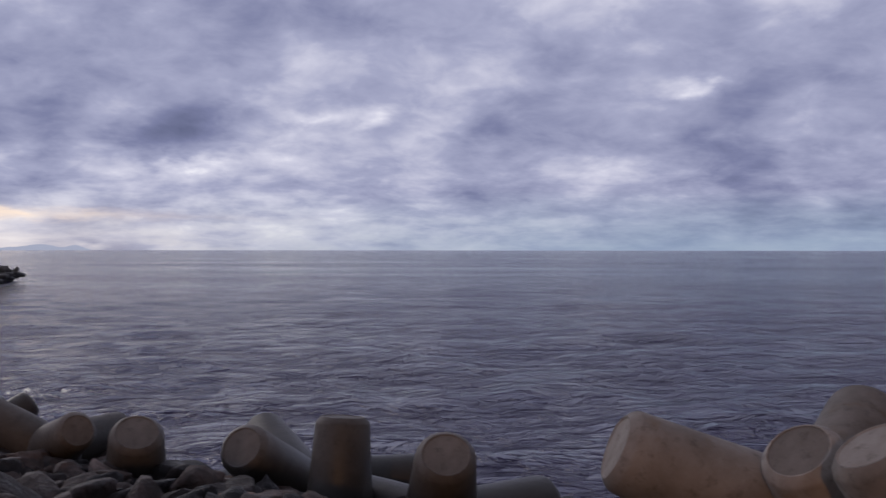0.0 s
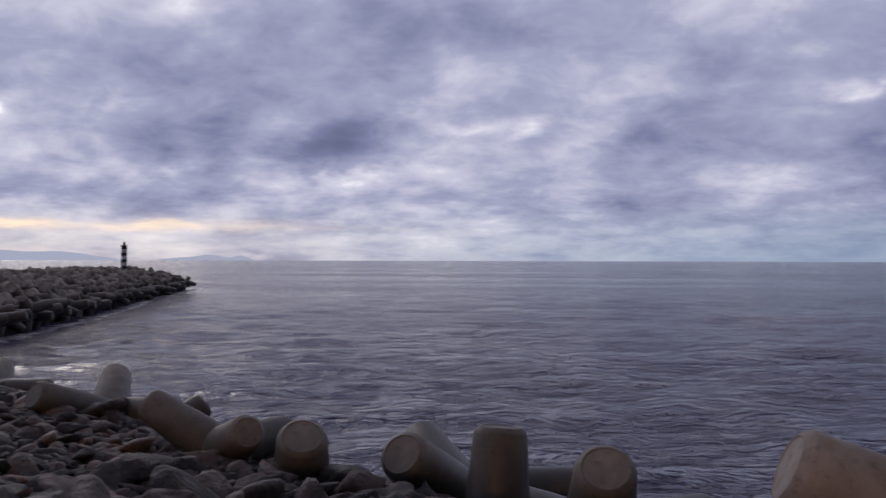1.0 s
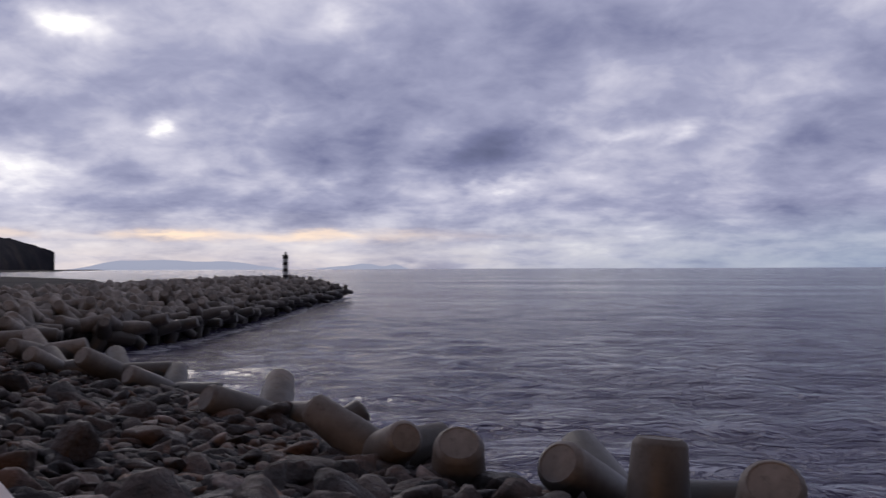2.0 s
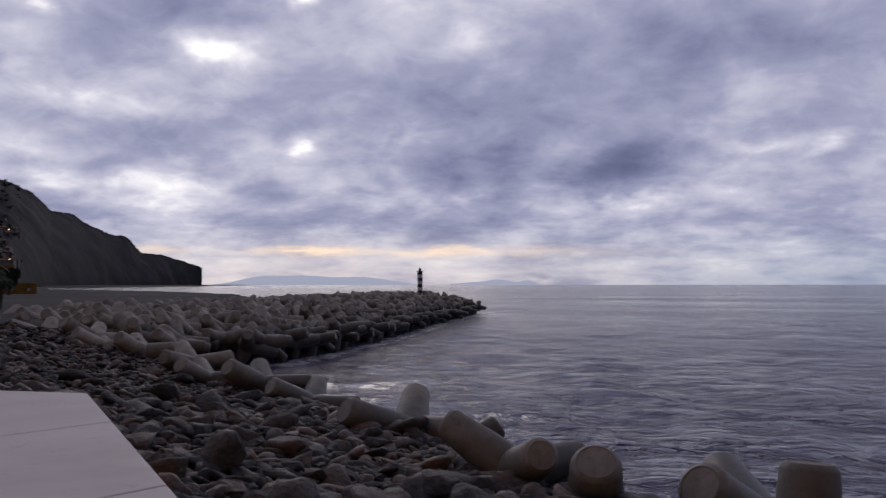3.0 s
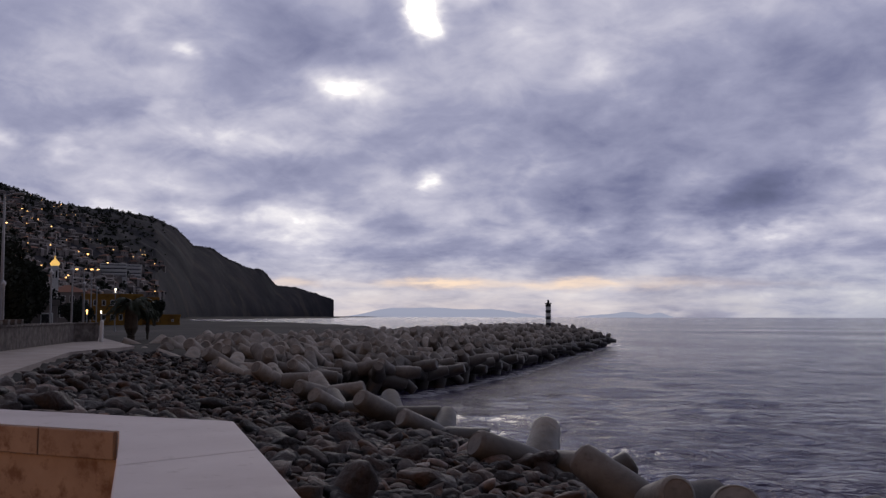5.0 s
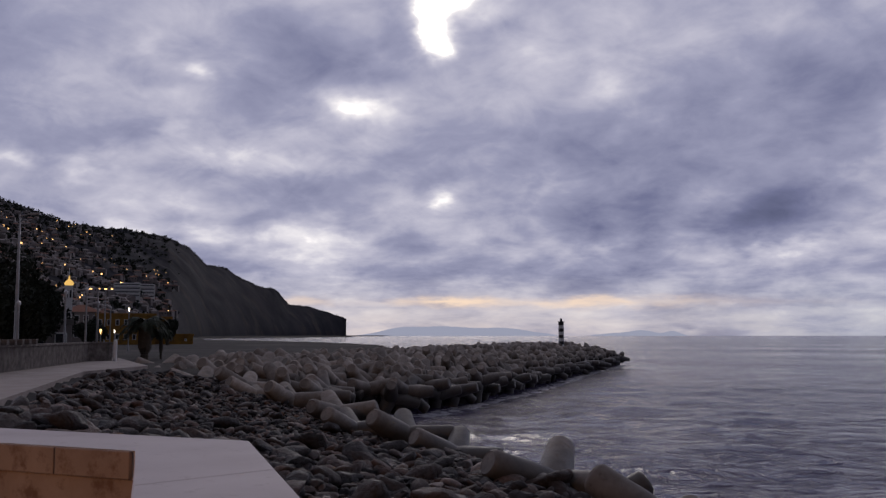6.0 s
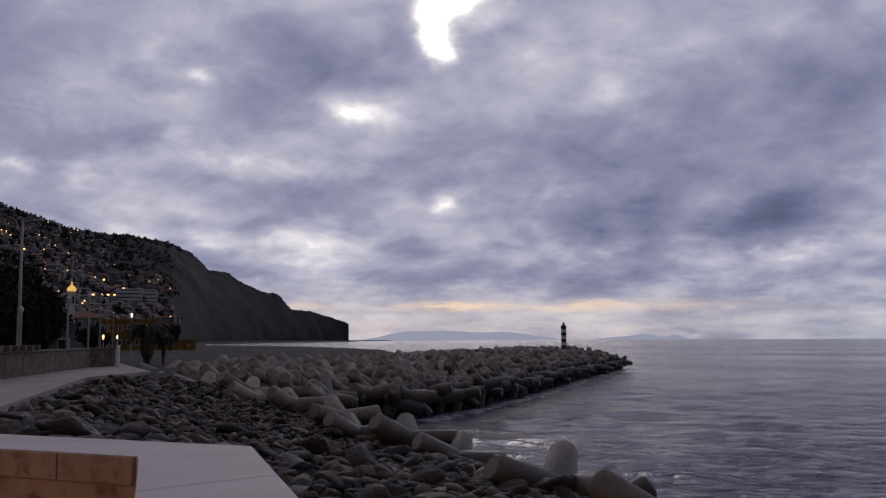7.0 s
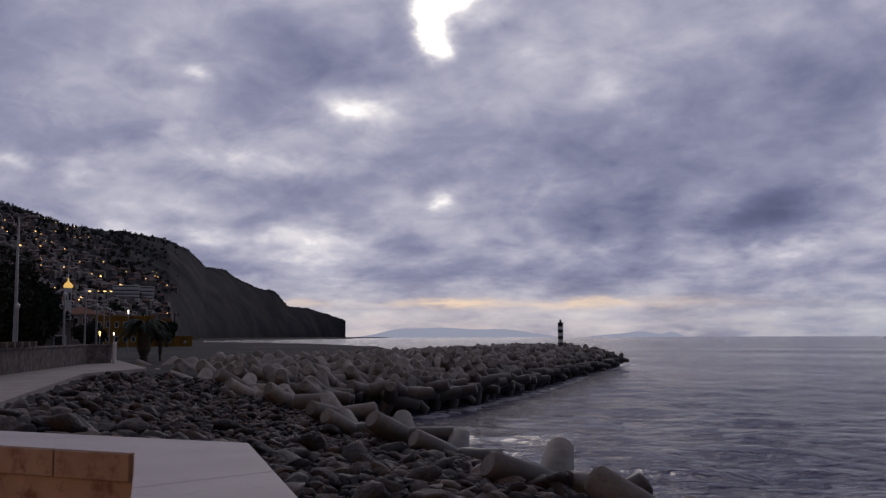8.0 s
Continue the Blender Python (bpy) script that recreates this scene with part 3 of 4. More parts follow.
def breakwater():
    rng = random.Random(11)
    seg, total = [], 0.0
    for a, b in zip(WATERLINE, WATERLINE[1:]):
        ln = math.hypot(b[0] - a[0], b[1] - a[1])
        seg.append((total, ln, a, b))
        total += ln

    def place(s, u):
        for s0, ln, a, b in seg:
            if s <= s0 + ln or (s0, ln, a, b) == seg[-1]:
                t = (s - s0) / ln
                dx, dy = (b[0] - a[0]) / ln, (b[1] - a[1]) / ln
                return a[0] + dx * ln * t - dy * u, a[1] + dy * ln * t + dx * u
        return 0, 0

    # rubble core
    bm = bmesh.new()
    grid = []
    for i in range(70):
        s = -14 + (total + 26) * i / 69
        row = []
        for j in range(16):
            u = -4 + 29 * j / 15
            x, y = place(s, u)
            row.append(bm.verts.new((x, y, mound(s, u, total) - 1.1 + 0.4 * noise.noise((x * 0.6, y * 0.6, 3)))))
        grid.append(row)
    for a, b in zip(grid, grid[1:]):
        for i in range(15):
            bm.faces.new((a[i], b[i], b[i + 1], a[i + 1]))
    tagged(part("breakwater_core", bm, M_ROCK, smooth=True), "dark rubble core of the breakwater", "breakwater", kind="structure")

    def laid(s, u):
        """A turn with one leg lying down the slope towards the water, or any lie on the crown."""
        x0, y0 = place(s, u)
        x1, y1 = place(s + 0.35, u - 1.0)
        way = Vector((x1 - x0, y1 - y0, -0.25)).normalized()
        for _ in range(60):
            m = random_turn(rng, 0.60)
            if max((m.to_3x3() @ leg).dot(way) for leg in LEGS) > (0.86 if u < 9 else 0.5):
                break
        return m

    far_v, far_f = [], []
    count = 0
    s = -9.0
    while s < total - 8.0:
        near = s < 40
        u = 1.3 + rng.uniform(-0.5, 0.5)
        while u < (20 if s > 8 else 15):
            x, y = place(s + rng.uniform(-0.8, 0.8), u + rng.uniform(-0.6, 0.6))
            z = mound(s, u, total) + rng.uniform(-0.25, 0.5) + 0.2
            if (s < -2 and u < 3) or math.atan2(-x, y) > radians(51.5):
                u += 1.62
                continue
            m = Matrix.Translation((x, y, z)) @ laid(s, u) @ Matrix.Scale(rng.uniform(0.74, 0.86), 4)
            if near and count < 280:
                add_tetrapod(m, "sea-worn grey concrete tetrapod piled on the breakwater")
                count += 1
            else:
                src = TETS_FAR[rng.randrange(2)]
                off = len(far_v)
                far_v.extend([m @ v.co for v in src.vertices])
                far_f.extend([tuple(off + i for i in p.vertices) for p in src.polygons])
            u += 1.62
        s += 1.6
    ob = new("tetrapod_pile", mesh_of("tetrapod_pile", far_v, far_f, M_CONC, True))
    tagged(ob, "far heap of grey concrete tetrapods on the breakwater", "tetrapods", kind="stuff")


breakwater()

# ---------------------------------------------------------------- boulders


def boulder_mesh(name, sub, seed):
    rng = random.Random(seed)
    bm = bmesh.new()
    bmesh.ops.create_icosphere(bm, subdivisions=sub, radius=1.0)
    off = Vector((seed * 3.7, seed * 1.3, 0))
    cuts = [(Vector((rng.gauss(0, 1), rng.gauss(0, 1), rng.gauss(0, 1))).normalized(), rng.uniform(0.58, 1.0)) for _ in range(13)]
    power = rng.uniform(10, 20)
    sc = Vector((rng.uniform(1.0, 1.45), rng.uniform(0.75, 1.05), rng.uniform(0.40, 0.68)))
    for v in bm.verts:
        d = v.co.normalized()
        total = sum(max(0.0, d.dot(nrm) / far) ** power for nrm, far in cuts)
        c = d * min(1.25, max(total, 1e-4) ** (-1 / power))
        c = c * (1 + 0.08 * noise.noise(d * 2.2 + off) + 0.05 * noise.noise(d * 5.0 + off) + 0.025 * noise.noise(d * 12.0 + off))
        v.co = Vector((c.x * sc.x, c.y * sc.y, c.z * sc.z))
    me = bpy.data.meshes.new(name)
    bm.to_mesh(me)
    bm.free()
    me.materials.append(M_ROCK)
    me.shade_smooth()
    me.set_sharp_from_angle(angle=radians(28))
    return me


def inside(poly, x, y):
    hit = False
    for (ax, ay), (bx, by) in zip(poly, poly[1:] + poly[:1]):
        if (ay > y) != (by > y) and x < (bx - ax) * (y - ay) / (by - ay) + ax:
            hit = not hit
    return hit


BANK = [(13, 5), (13, 15.5), (2, 18.0), (-7, 21.5), (-14, 27), (-26, 35.5), (-32, 40), (-36, 36), (-38.2, 29.5), (-36.7, 26.1), (-21.8, 13.3), (-8.4, 3.2), (-4.1, 4.1), (0, 1.0), (3, -1.4), (13, -8)]


def boulders():
    rng = random.Random(21)
    near = [boulder_mesh("boulder", 4, s) for s in range(12)]
    mid = [boulder_mesh("boulder_mid", 3, s + 40) for s in range(10)]
    low = [boulder_mesh("boulder_low", 2, s + 60) for s in range(10)]
    spots = []
    y = 0.6
    while y < 42:
        x = -42.0
        step = 0.33
        while x < 13:
            px, py = x + rng.uniform(-0.2, 0.2), y + rng.uniform(-0.2, 0.2)
            if inside(BANK, px, py):
                spots.append((px, py))
            x += step
        y += 0.30
    spots = [(p, math.exp(rng.gauss(-1.72, 0.40))) for p in spots]
    # the stretch of bank close in front of the wall
    close = sorted((q for q in spots if -14 < q[0][0] < 9 and q[0][1] > 6.5), key=lambda q: (q[0][0] + 3) ** 2 * 0.5 + (q[0][1] - 11) ** 2)[:300]
    mark = {q[0] for q in close}
    vs, fs = [], []
    for (px, py), r in spots:
        r = min(0.56, r * (1.5 if px > -8 else 0.68 if py < 10 or px < -20 else 1.0))
        z = ground_height(px, py) + r * rng.uniform(0.05, 0.5) + 0.03
        m = Matrix.Translation((px, py, z)) @ Euler((rng.uniform(-0.55, 0.55), rng.uniform(-0.55, 0.55), rng.uniform(0, 6.28))).to_matrix().to_4x4() @ Matrix.Diagonal((r, r, r, 1))
        if (px, py) in mark:
            ob = new("boulder", rng.choice(near))
            ob.matrix_world = m
            tagged(ob, "rounded dark basalt boulder on the shore bank", "boulder", "boulders of the bank")
        else:
            src = rng.choice(mid if math.hypot(px, py) < 24 else low)
            off = len(vs)
            vs.extend([m @ v.co for v in src.vertices])
            fs.extend([tuple(off + i for i in p.vertices) for p in src.polygons])
    ob = new("boulder_bank", mesh_of("boulder_bank", vs, fs, M_ROCK, True))
    tagged(ob, "bank of dark rounded basalt boulders", "boulders", kind="stuff")


boulders()

# ---------------------------------------------------------------- headland and islands
# the skyline: bearing, height angle, distance of the ridge, distance of the foot
RIDGE = [
    (82, 10.5, 1500, 420), (68, 9.6, 1600, 430), (60.3, 7.6, 1750, 450), (58.0, 6.75, 1800, 490), (56.8, 6.4, 1850, 520), (54.1, 6.05, 1950, 640), (52.7, 5.95, 2000, 760),
    (50.9, 5.65, 2050, 950), (49.8, 5.1, 2120, 1250), (48.8, 4.13, 2200, 1550), (47.7, 3.97, 2300, 1750), (46.7, 3.32, 2400, 1950), (45.7, 2.87, 2500, 2150),
    (44.85, 2.8, 2600, 2300), (44.0, 1.84, 2700, 2420), (42.8, 1.72, 2820, 2600), (41.3, 1.23, 2950, 2850), (40.57, 0.97, 3020, 2990),
]
LAST = len(RIDGE) - 1


def lerp(seq, t):
    i = min(len(seq) - 2, int(t))
    f = t - i
    return seq[i] * (1 - f) + seq[i + 1] * f


def headland_point(t, b):
    """t along the headland from inland to the cape, b from its foot (0) over the ridge (1) to the back."""
    az = lerp([r[0] for r in RIDGE], t)
    el = lerp([r[1] for r in RIDGE], t)
    rr = lerp([r[2] for r in RIDGE], t)
    rf = lerp([r[3] for r in RIDGE], t)
    top = 5 + rr * math.tan(radians(el))
    steep = 1 - smooth(48.0, 51.5, az)
    r = rf + (rr - rf) * b
    a = radians(az)
    x, y = -r * math.sin(a), r * math.cos(a)
    if b <= 1:
        prof = (b ** 1.15) * (1 - steep) + (b ** 0.75) * steep
        z = 1.5 + (top - 1.5) * prof
        rough = math.sin(math.pi * min(1, b)) ** 0.7
        out = rough * ((26 - 15 * steep) * noise.fractal((x * 0.006, y * 0.006, z * 0.010), 1.0, 2.0, 5) + (8 - 6 * steep) * noise.noise((x * 0.02, y * 0.02, z * 0.02)))
        x, y = x - math.sin(a) * out, y + math.cos(a) * out
        z += rough * (16 * (1 - steep) * noise.fractal((x * 0.005, y * 0.005, 2.0), 1.0, 2.0, 5))
        z += smooth(0.75, 1.0, b) * 4.0 * noise.fractal((x * 0.02, y * 0.02, 4.0), 1.0, 2.0, 3)
    else:
        z = top * (1 - (b - 1) * 2.2)
    return Vector((x, y, max(z, -3)))


def headland():
    nt, nb = 360, 90
    verts, faces = [], []
    for i in range(nt):
        t = LAST * i / (nt - 1)
        for j in range(nb):
            verts.append(headland_point(t, 1.3 * j / (nb - 1)))
    for i in range(nt - 1):
        for j in range(nb - 1):
            faces.append((i * nb + j, i * nb + j + 1, (i + 1) * nb + j + 1, (i + 1) * nb + j))
    # the cape's end wall
    end = [(nt - 1) * nb + j for j in range(nb)]
    base = len(verts)
    for j in end:
        verts.append((verts[j][0], verts[j][1], -3))
    for j in range(nb - 1):
        faces.append((end[j], end[j + 1], base + j + 1, base + j))
    ob = new("headland", mesh_of("headland", verts, faces, M_HILL, True))
    tagged(ob, "dark scrub-covered headland falling to a sea cliff", "headland", kind="structure")


headland()


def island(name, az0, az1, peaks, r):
    # distance haze is painted in as one even pale-blue glow
    mat = glowing(name + "_haze_glow", (0.315, 0.345, 0.455), 1.0)
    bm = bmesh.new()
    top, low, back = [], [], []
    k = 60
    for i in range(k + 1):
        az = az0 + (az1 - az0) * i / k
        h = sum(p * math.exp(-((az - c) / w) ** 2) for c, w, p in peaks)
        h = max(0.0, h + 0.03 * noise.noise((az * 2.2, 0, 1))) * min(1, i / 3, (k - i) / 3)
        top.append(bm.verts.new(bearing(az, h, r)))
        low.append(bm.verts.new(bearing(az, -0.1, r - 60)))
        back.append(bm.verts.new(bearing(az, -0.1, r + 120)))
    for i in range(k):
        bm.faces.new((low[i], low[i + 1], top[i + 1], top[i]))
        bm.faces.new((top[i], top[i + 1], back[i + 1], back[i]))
    tagged(part("backdrop_island", bm, mat), "distant island on the horizon, haze painted as a blue glow", "island", kind="structure")


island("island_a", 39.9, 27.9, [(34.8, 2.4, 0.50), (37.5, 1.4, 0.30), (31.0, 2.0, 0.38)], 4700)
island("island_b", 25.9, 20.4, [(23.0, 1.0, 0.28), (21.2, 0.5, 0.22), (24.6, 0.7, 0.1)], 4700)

# ---------------------------------------------------------------- beacon


def beacon():
    x, y, _ = bearing(27.68, 0, 150)
    base_z = 2.6
    b = tagged(new("beacon"), "black and white banded harbour beacon on the breakwater", "beacon")
    b.location = (x, y, base_z)
    z = 0.0
    h = 0.5
    bm = bmesh.new()
    lathe(bm, [(0.75, 0.0), (0.75, 0.35), (0.70, 0.4)], 20)
    part("plinth", bm, M_CONC, b)
    z = 0.4
    for i in range(8):
        bm = bmesh.new()
        lathe(bm, [(0.42, z), (0.42, z + h)], 20)
        part("band", bm, M_WHITE if i % 2 == 0 else M_BLACK, b, "white band" if i % 2 == 0 else "black band")
        z += h
    bm = bmesh.new()
    lathe(bm, [(0.55, z), (0.55, z + 0.08), (0.2, z + 0.1), (0.16, z + 0.5), (0.05, z + 0.6)], 16)
    part("lantern", bm, M_BLACK, b, "dark lantern on top")


beacon()

# ---------------------------------------------------------------- the promenade's far end
M_STONE = plain("old_wall_stone", [(0.3, (0.045, 0.037, 0.032)), (0.5, (0.11, 0.09, 0.08)), (0.7, (0.20, 0.172, 0.152))], 2.6, 0.9, 0.6, 9.0, 0.03, stain=(0.8, 0.55, 0.7, (0.07, 0.06, 0.055)), coords="World")
M_POLE = plain("galvanised_pole", [(0.3, (0.30, 0.30, 0.31)), (0.7, (0.42, 0.41, 0.41))], 3.0, 0.5, 0.1, metal=0.3)
M_LAMP_WARM = glowing("sodium_lamp", (1.0, 0.56, 0.20), 3.5)
M_LAMP_PALE = glowing("pale_lamp", (1.0, 0.90, 0.72), 3.5)
M_GLOBE = plain("frosted_globe", [(0.3, (0.55, 0.56, 0.58)), (0.7, (0.65, 0.66, 0.68))], 3.0, 0.35, 0.0)
M_OCHRE = plain("ochre_render", [(0.3, (0.26, 0.13, 0.02)), (0.7, (0.36, 0.19, 0.03))], 0.5, 0.85, 0.3, 8.0, 0.01, stain=(0.9, 0.52, 0.70, (0.13, 0.07, 0.016)), coords="World")
M_RENDER = plain("pale_render", [(0.3, (0.17, 0.147, 0.137)), (0.7, (0.30, 0.265, 0.248))], 0.1, 0.85, 0.0, vary=0.35, coords="World")
M_TILE = plain("clay_roof", [(0.3, (0.16, 0.07, 0.045)), (0.7, (0.26, 0.12, 0.075))], 0.2, 0.85, 0.0, vary=0.3, coords="World")
M_PANE = plain("dark_pane", [(0.3, (0.02, 0.022, 0.026)), (0.7, (0.035, 0.037, 0.042))], 1.0, 0.25, 0.0)
M_BARK = plain("bark", [(0.3, (0.05, 0.04, 0.03)), (0.7, (0.10, 0.08, 0.06))], 5.0, 0.9, 0.6, 20.0, 0.02)
M_LEAF = plain("foliage", [(0.3, (0.014, 0.019, 0.012)), (0.7, (0.028, 0.036, 0.02))], 1.5, 0.8, 0.0, coords="World")
M_PALM = plain("palm_leaf", [(0.3, (0.016, 0.026, 0.012)), (0.7, (0.034, 0.046, 0.02))], 1.5, 0.7, 0.0, coords="World")


def beam(bm, a, b, r0, r1=None, sides=8):
    """A round bar from a to b."""
    a, b = Vector(a), Vector(b)
    sub = bmesh.new()
    lathe(sub, [(r0, 0.0), (r1 if r1 is not None else r0, (b - a).length)], sides)
    sub.transform(Matrix.Translation(a) @ Vector((0, 0, 1)).rotation_difference((b - a).normalized()).to_matrix().to_4x4())
    me = bpy.data.meshes.new("bar_form")
    sub.to_mesh(me)
    sub.free()
    bm.from_mesh(me)
    bpy.data.meshes.remove(me)


def on_ground(az, r):
    x, y, _ = bearing(az, 0, r)
    return Vector((x, y, max(ground_height(x, y), 0.5)))


def far_wall():
    """The old stone wall along the landward side of the promenade, which turns a corner."""
    wall = tagged(new("wall_stone"), "weathered stone retaining wall beside the promenade", "wall", kind="structure")
    line = [bearing(64.0, 0, 33), bearing(60.0, 0, 43.8), bearing(57.4, 0, 52), bearing(55.2, 0, 62.2), bearing(53.9, 0, 63.8)]
    for k, (a, b) in enumerate(zip(line, line[1:])):
        d = Vector((b.x - a.x, b.y - a.y)).normalized()
        nrm = Vector((d.y, -d.x)) * -0.45
        for name, z0, z1, out in (("wall_body", 2.9, 4.46, 0.0), ("wall_cap", 4.46, 4.58, 0.05)):
            bm = bmesh.new()
            a2, b2 = Vector((a.x, a.y)) - nrm.normalized() * out, Vector((b.x, b.y)) - nrm.normalized() * out
            prism(bm, [tuple(a2), tuple(b2), tuple(b2 + nrm * (1 + out)), tuple(a2 + nrm * (1 + out))], z0, z1 - 0.002 * k, 0.02)
            bmesh.ops.recalc_face_normals(bm, faces=bm.faces)
            part(name, bm, M_STONE, wall)
    # a row of loose blocks on the near stretch
    a, b = line[0], line[2]
    for i in range(9):
        p = a.lerp(b, 0.25 + 0.07 * i)
        bm = bmesh.new()
        box(bm, p.x - 0.15, p.y + 0.2, 4.58 + 0.12, 0.55, 0.3, 0.24, 0.02, radians(40))
        part("coping_stone", bm, M_STONE, wall)


far_wall()


def white_post():
    p = on_ground(53.75, 62.5)
    bm = bmesh.new()
    lathe(bm, [(0.13, 0), (0.12, 0.05), (0.115, 1.48), (0.09, 1.56), (0.02, 1.58)], 14)
    ob = part("marker_post", bm, M_WHITE, smooth=False)
    ob.matrix_world = Matrix.Translation(p) @ pose(0, 0, -0.1, 2, 4, 0)
    tagged(ob, "slightly leaning white-painted marker post on dark sand", "post")


white_post()


def tall_mast():
    p = on_ground(58.95, 53)
    mast = tagged(new("lamp_mast"), "tall tapered steel street lamp mast, lamp unlit", "street lamp", "promenade lamps")
    mast.location = p
    top = 5.0 + 53 * math.tan(radians(6.65)) - p.z
    bm = bmesh.new()
    lathe(bm, [(0.14, 0), (0.14, 0.25), (0.10, 0.3), (0.085, top * 0.5), (0.05, top)], 14)
    part("pole", bm, M_POLE, mast, smooth=True)
    bm = bmesh.new()
    beam(bm, (0, 0, top - 0.1), (0.42, 0.31, top + 0.04), 0.045, 0.035)
    part("arm", bm, M_POLE, mast)
    bm = bmesh.new()
    box(bm, 0.62, 0.46, top + 0.02, 0.52, 0.24, 0.12, 0.03, radians(36))
    part("lamp_head", bm, M_POLE, mast)


tall_mast()


def globe_lamp(az, r, top_el, lit=None, globe=0.12):
    p = on_ground(az, r)
    top = 5.0 + r * math.tan(radians(top_el)) - p.z
    lamp = tagged(new("street_lamp"), "slim post lamp with a single globe, " + ("lit" if lit else "unlit"), "street lamp", "promenade lamps")
    lamp.location = p
    bm = bmesh.new()
    lathe(bm, [(0.12, 0), (0.11, 0.5), (0.07, 0.6), (0.055, top - 0.3)], 10)
    part("post", bm, M_POLE, lamp)
    bm = bmesh.new()
    lathe(bm, [(0.06, top - 0.32), (0.06, top - 1.1 * globe), (globe * 0.75, top - 0.75 * globe), (globe, top), (globe * 0.8, top + 0.65 * globe), (globe * 0.3, top + 1.05 * globe), (0.01, top + 1.4 * globe)], 14)
    part("globe", bm, lit or M_GLOBE, lamp, smooth=True)


globe_lamp(58.85, 52, 1.75)
globe_lamp(60.3, 50, 2.3)
globe_lamp(56.45, 58, 2.4)
globe_lamp(55.35, 66, 2.55)
globe_lamp(54.72, 78, 1.8)
globe_lamp(54.05, 92, 1.55)
globe_lamp(53.05, 110, 1.50, M_LAMP_PALE, 0.10)
globe_lamp(54.55, 100, 0.27, M_LAMP_WARM, 0.11)
globe_lamp(53.8, 120, 0.27, M_LAMP_PALE, 0.06)


def double_lamp(az, r, top_el):
    p = on_ground(az, r)
    top = 5.0 + r * math.tan(radians(top_el)) - p.z
    lamp = tagged(new("street_lamp"), "tall lamp post with two lit lamps on arms", "street lamp", "promenade lamps")
    lamp.location = p
    bm = bmesh.new()
    lathe(bm, [(0.16, 0), (0.13, 0.8), (0.08, top)], 10)
    part("post", bm, M_POLE, lamp)
    c, s = math.cos(radians(az)), math.sin(radians(az))
    for k in (-1, 1):
        bm = bmesh.new()
        beam(bm, (0, 0, top - 0.05), (k * c * 0.8, k * s * 0.8, top + 0.05), 0.04, 0.03)
        arm = part("arm", bm, M_POLE, lamp)
        bm = bmesh.new()
        box(bm, k * c * 0.95, k * s * 0.95, top - 0.02, 0.36, 0.24, 0.14, 0.03, radians(az))
        part("lamp_head", bm, M_LAMP_WARM, arm, "lit amber lamp head")


double_lamp(54.75, 135, 2.62)
double_lamp(54.35, 160, 2.62)


def wall_with_windows(thing, w, d, h, cols, rows, mat, sill=True, win=(1.0, 1.5)):
    """A building's body with window panes set in frames on its front (local -y)."""
    bm = bmesh.new()
    box(bm, 0, 0, h / 2, w, d, h, 0.03)
    part("wall", bm, mat, thing)
    for r in range(rows):
        for c in range(cols):
            x = -w / 2 + w * (c + 0.5) / cols
            z = h * (r + 0.55) / rows
            bm = bmesh.new()
            box(bm, x, -d / 2 - 0.02, z, win[0] + 0.2, 0.10, win[1] + 0.2, 0.02)
            fr = part("window", bm, M_WHITE if sill else mat, thing, "window frame")
            bm = bmesh.new()
            box(bm, x, -d / 2 - 0.075, z, win[0], 0.03, win[1], 0.0)
            part("pane", bm, M_PANE, fr, "dark pane")


def hip_roof(thing, w, d, h, rise, mat, over=0.4):
    bm = bmesh.new()
    a = [bm.verts.new(v) for v in ((-w / 2 - over, -d / 2 - over, h), (w / 2 + over, -d / 2 - over, h), (w / 2 + over, d / 2 + over, h), (-w / 2 - over, d / 2 + over, h))]
    k = max(0.3, w / 2 - d / 2)
    t = [bm.verts.new(v) for v in ((-k, 0, h + rise), (k, 0, h + rise))]
    bm.faces.new((a[0], a[1], t[1], t[0]))
    bm.faces.new((a[2], a[3], t[0], t[1]))
    bm.faces.new((a[1], a[2], t[1]))
    bm.faces.new((a[3], a[0], t[0]))
    bm.faces.new(a[::-1])
    part("roof", bm, mat, thing)


def building(name, label, az, r, w, d, h, cols, rows, mat, roof=None, turn=0.0, base=None, win=(1.0, 1.5)):
    th = tagged(new(name), label, "building", "buildings behind the beach")
    p = on_ground(az, r)
    th.matrix_world = Matrix.Translation((p.x, p.y, p.z if base is None else base)) @ Matrix.Rotation(radians(az + turn), 4, "Z")
    wall_with_windows(th, w, d, h, cols, rows, mat, win=win)
    if roof:
        hip_roof(th, w, d, h, roof, M_TILE)
    else:
        bm = bmesh.new()
        for cx, cy, sx, sy in ((0, -d / 2 + 0.15, w + 0.3, 0.5), (0, d / 2 - 0.15, w + 0.3, 0.5)):
            box(bm, cx, cy, h + 0.25, sx, sy, 0.5, 0.03)
        part("parapet", bm, mat, th)
    return th


building("fort", "ochre-rendered seaside fort with small windows", 53.2, 190, 10.5, 9, 5.3, 7, 2, M_OCHRE, win=(0.5, 0.9))
building("fort_wing", "lower ochre wing of the seaside fort", 51.9, 200, 4, 6, 3.8, 2, 1, M_OCHRE)
building("fort_tower", "round-shouldered ochre corner turret of the fort", 51.0, 196, 2.2, 2.2, 4.9, 1, 1, M_OCHRE, win=(0.4, 0.8))
building("rampart", "low ochre rampart wall by the beach", 50.3, 192, 5.5, 3, 1.5, 2, 1, M_OCHRE, win=(0.25, 0.25))
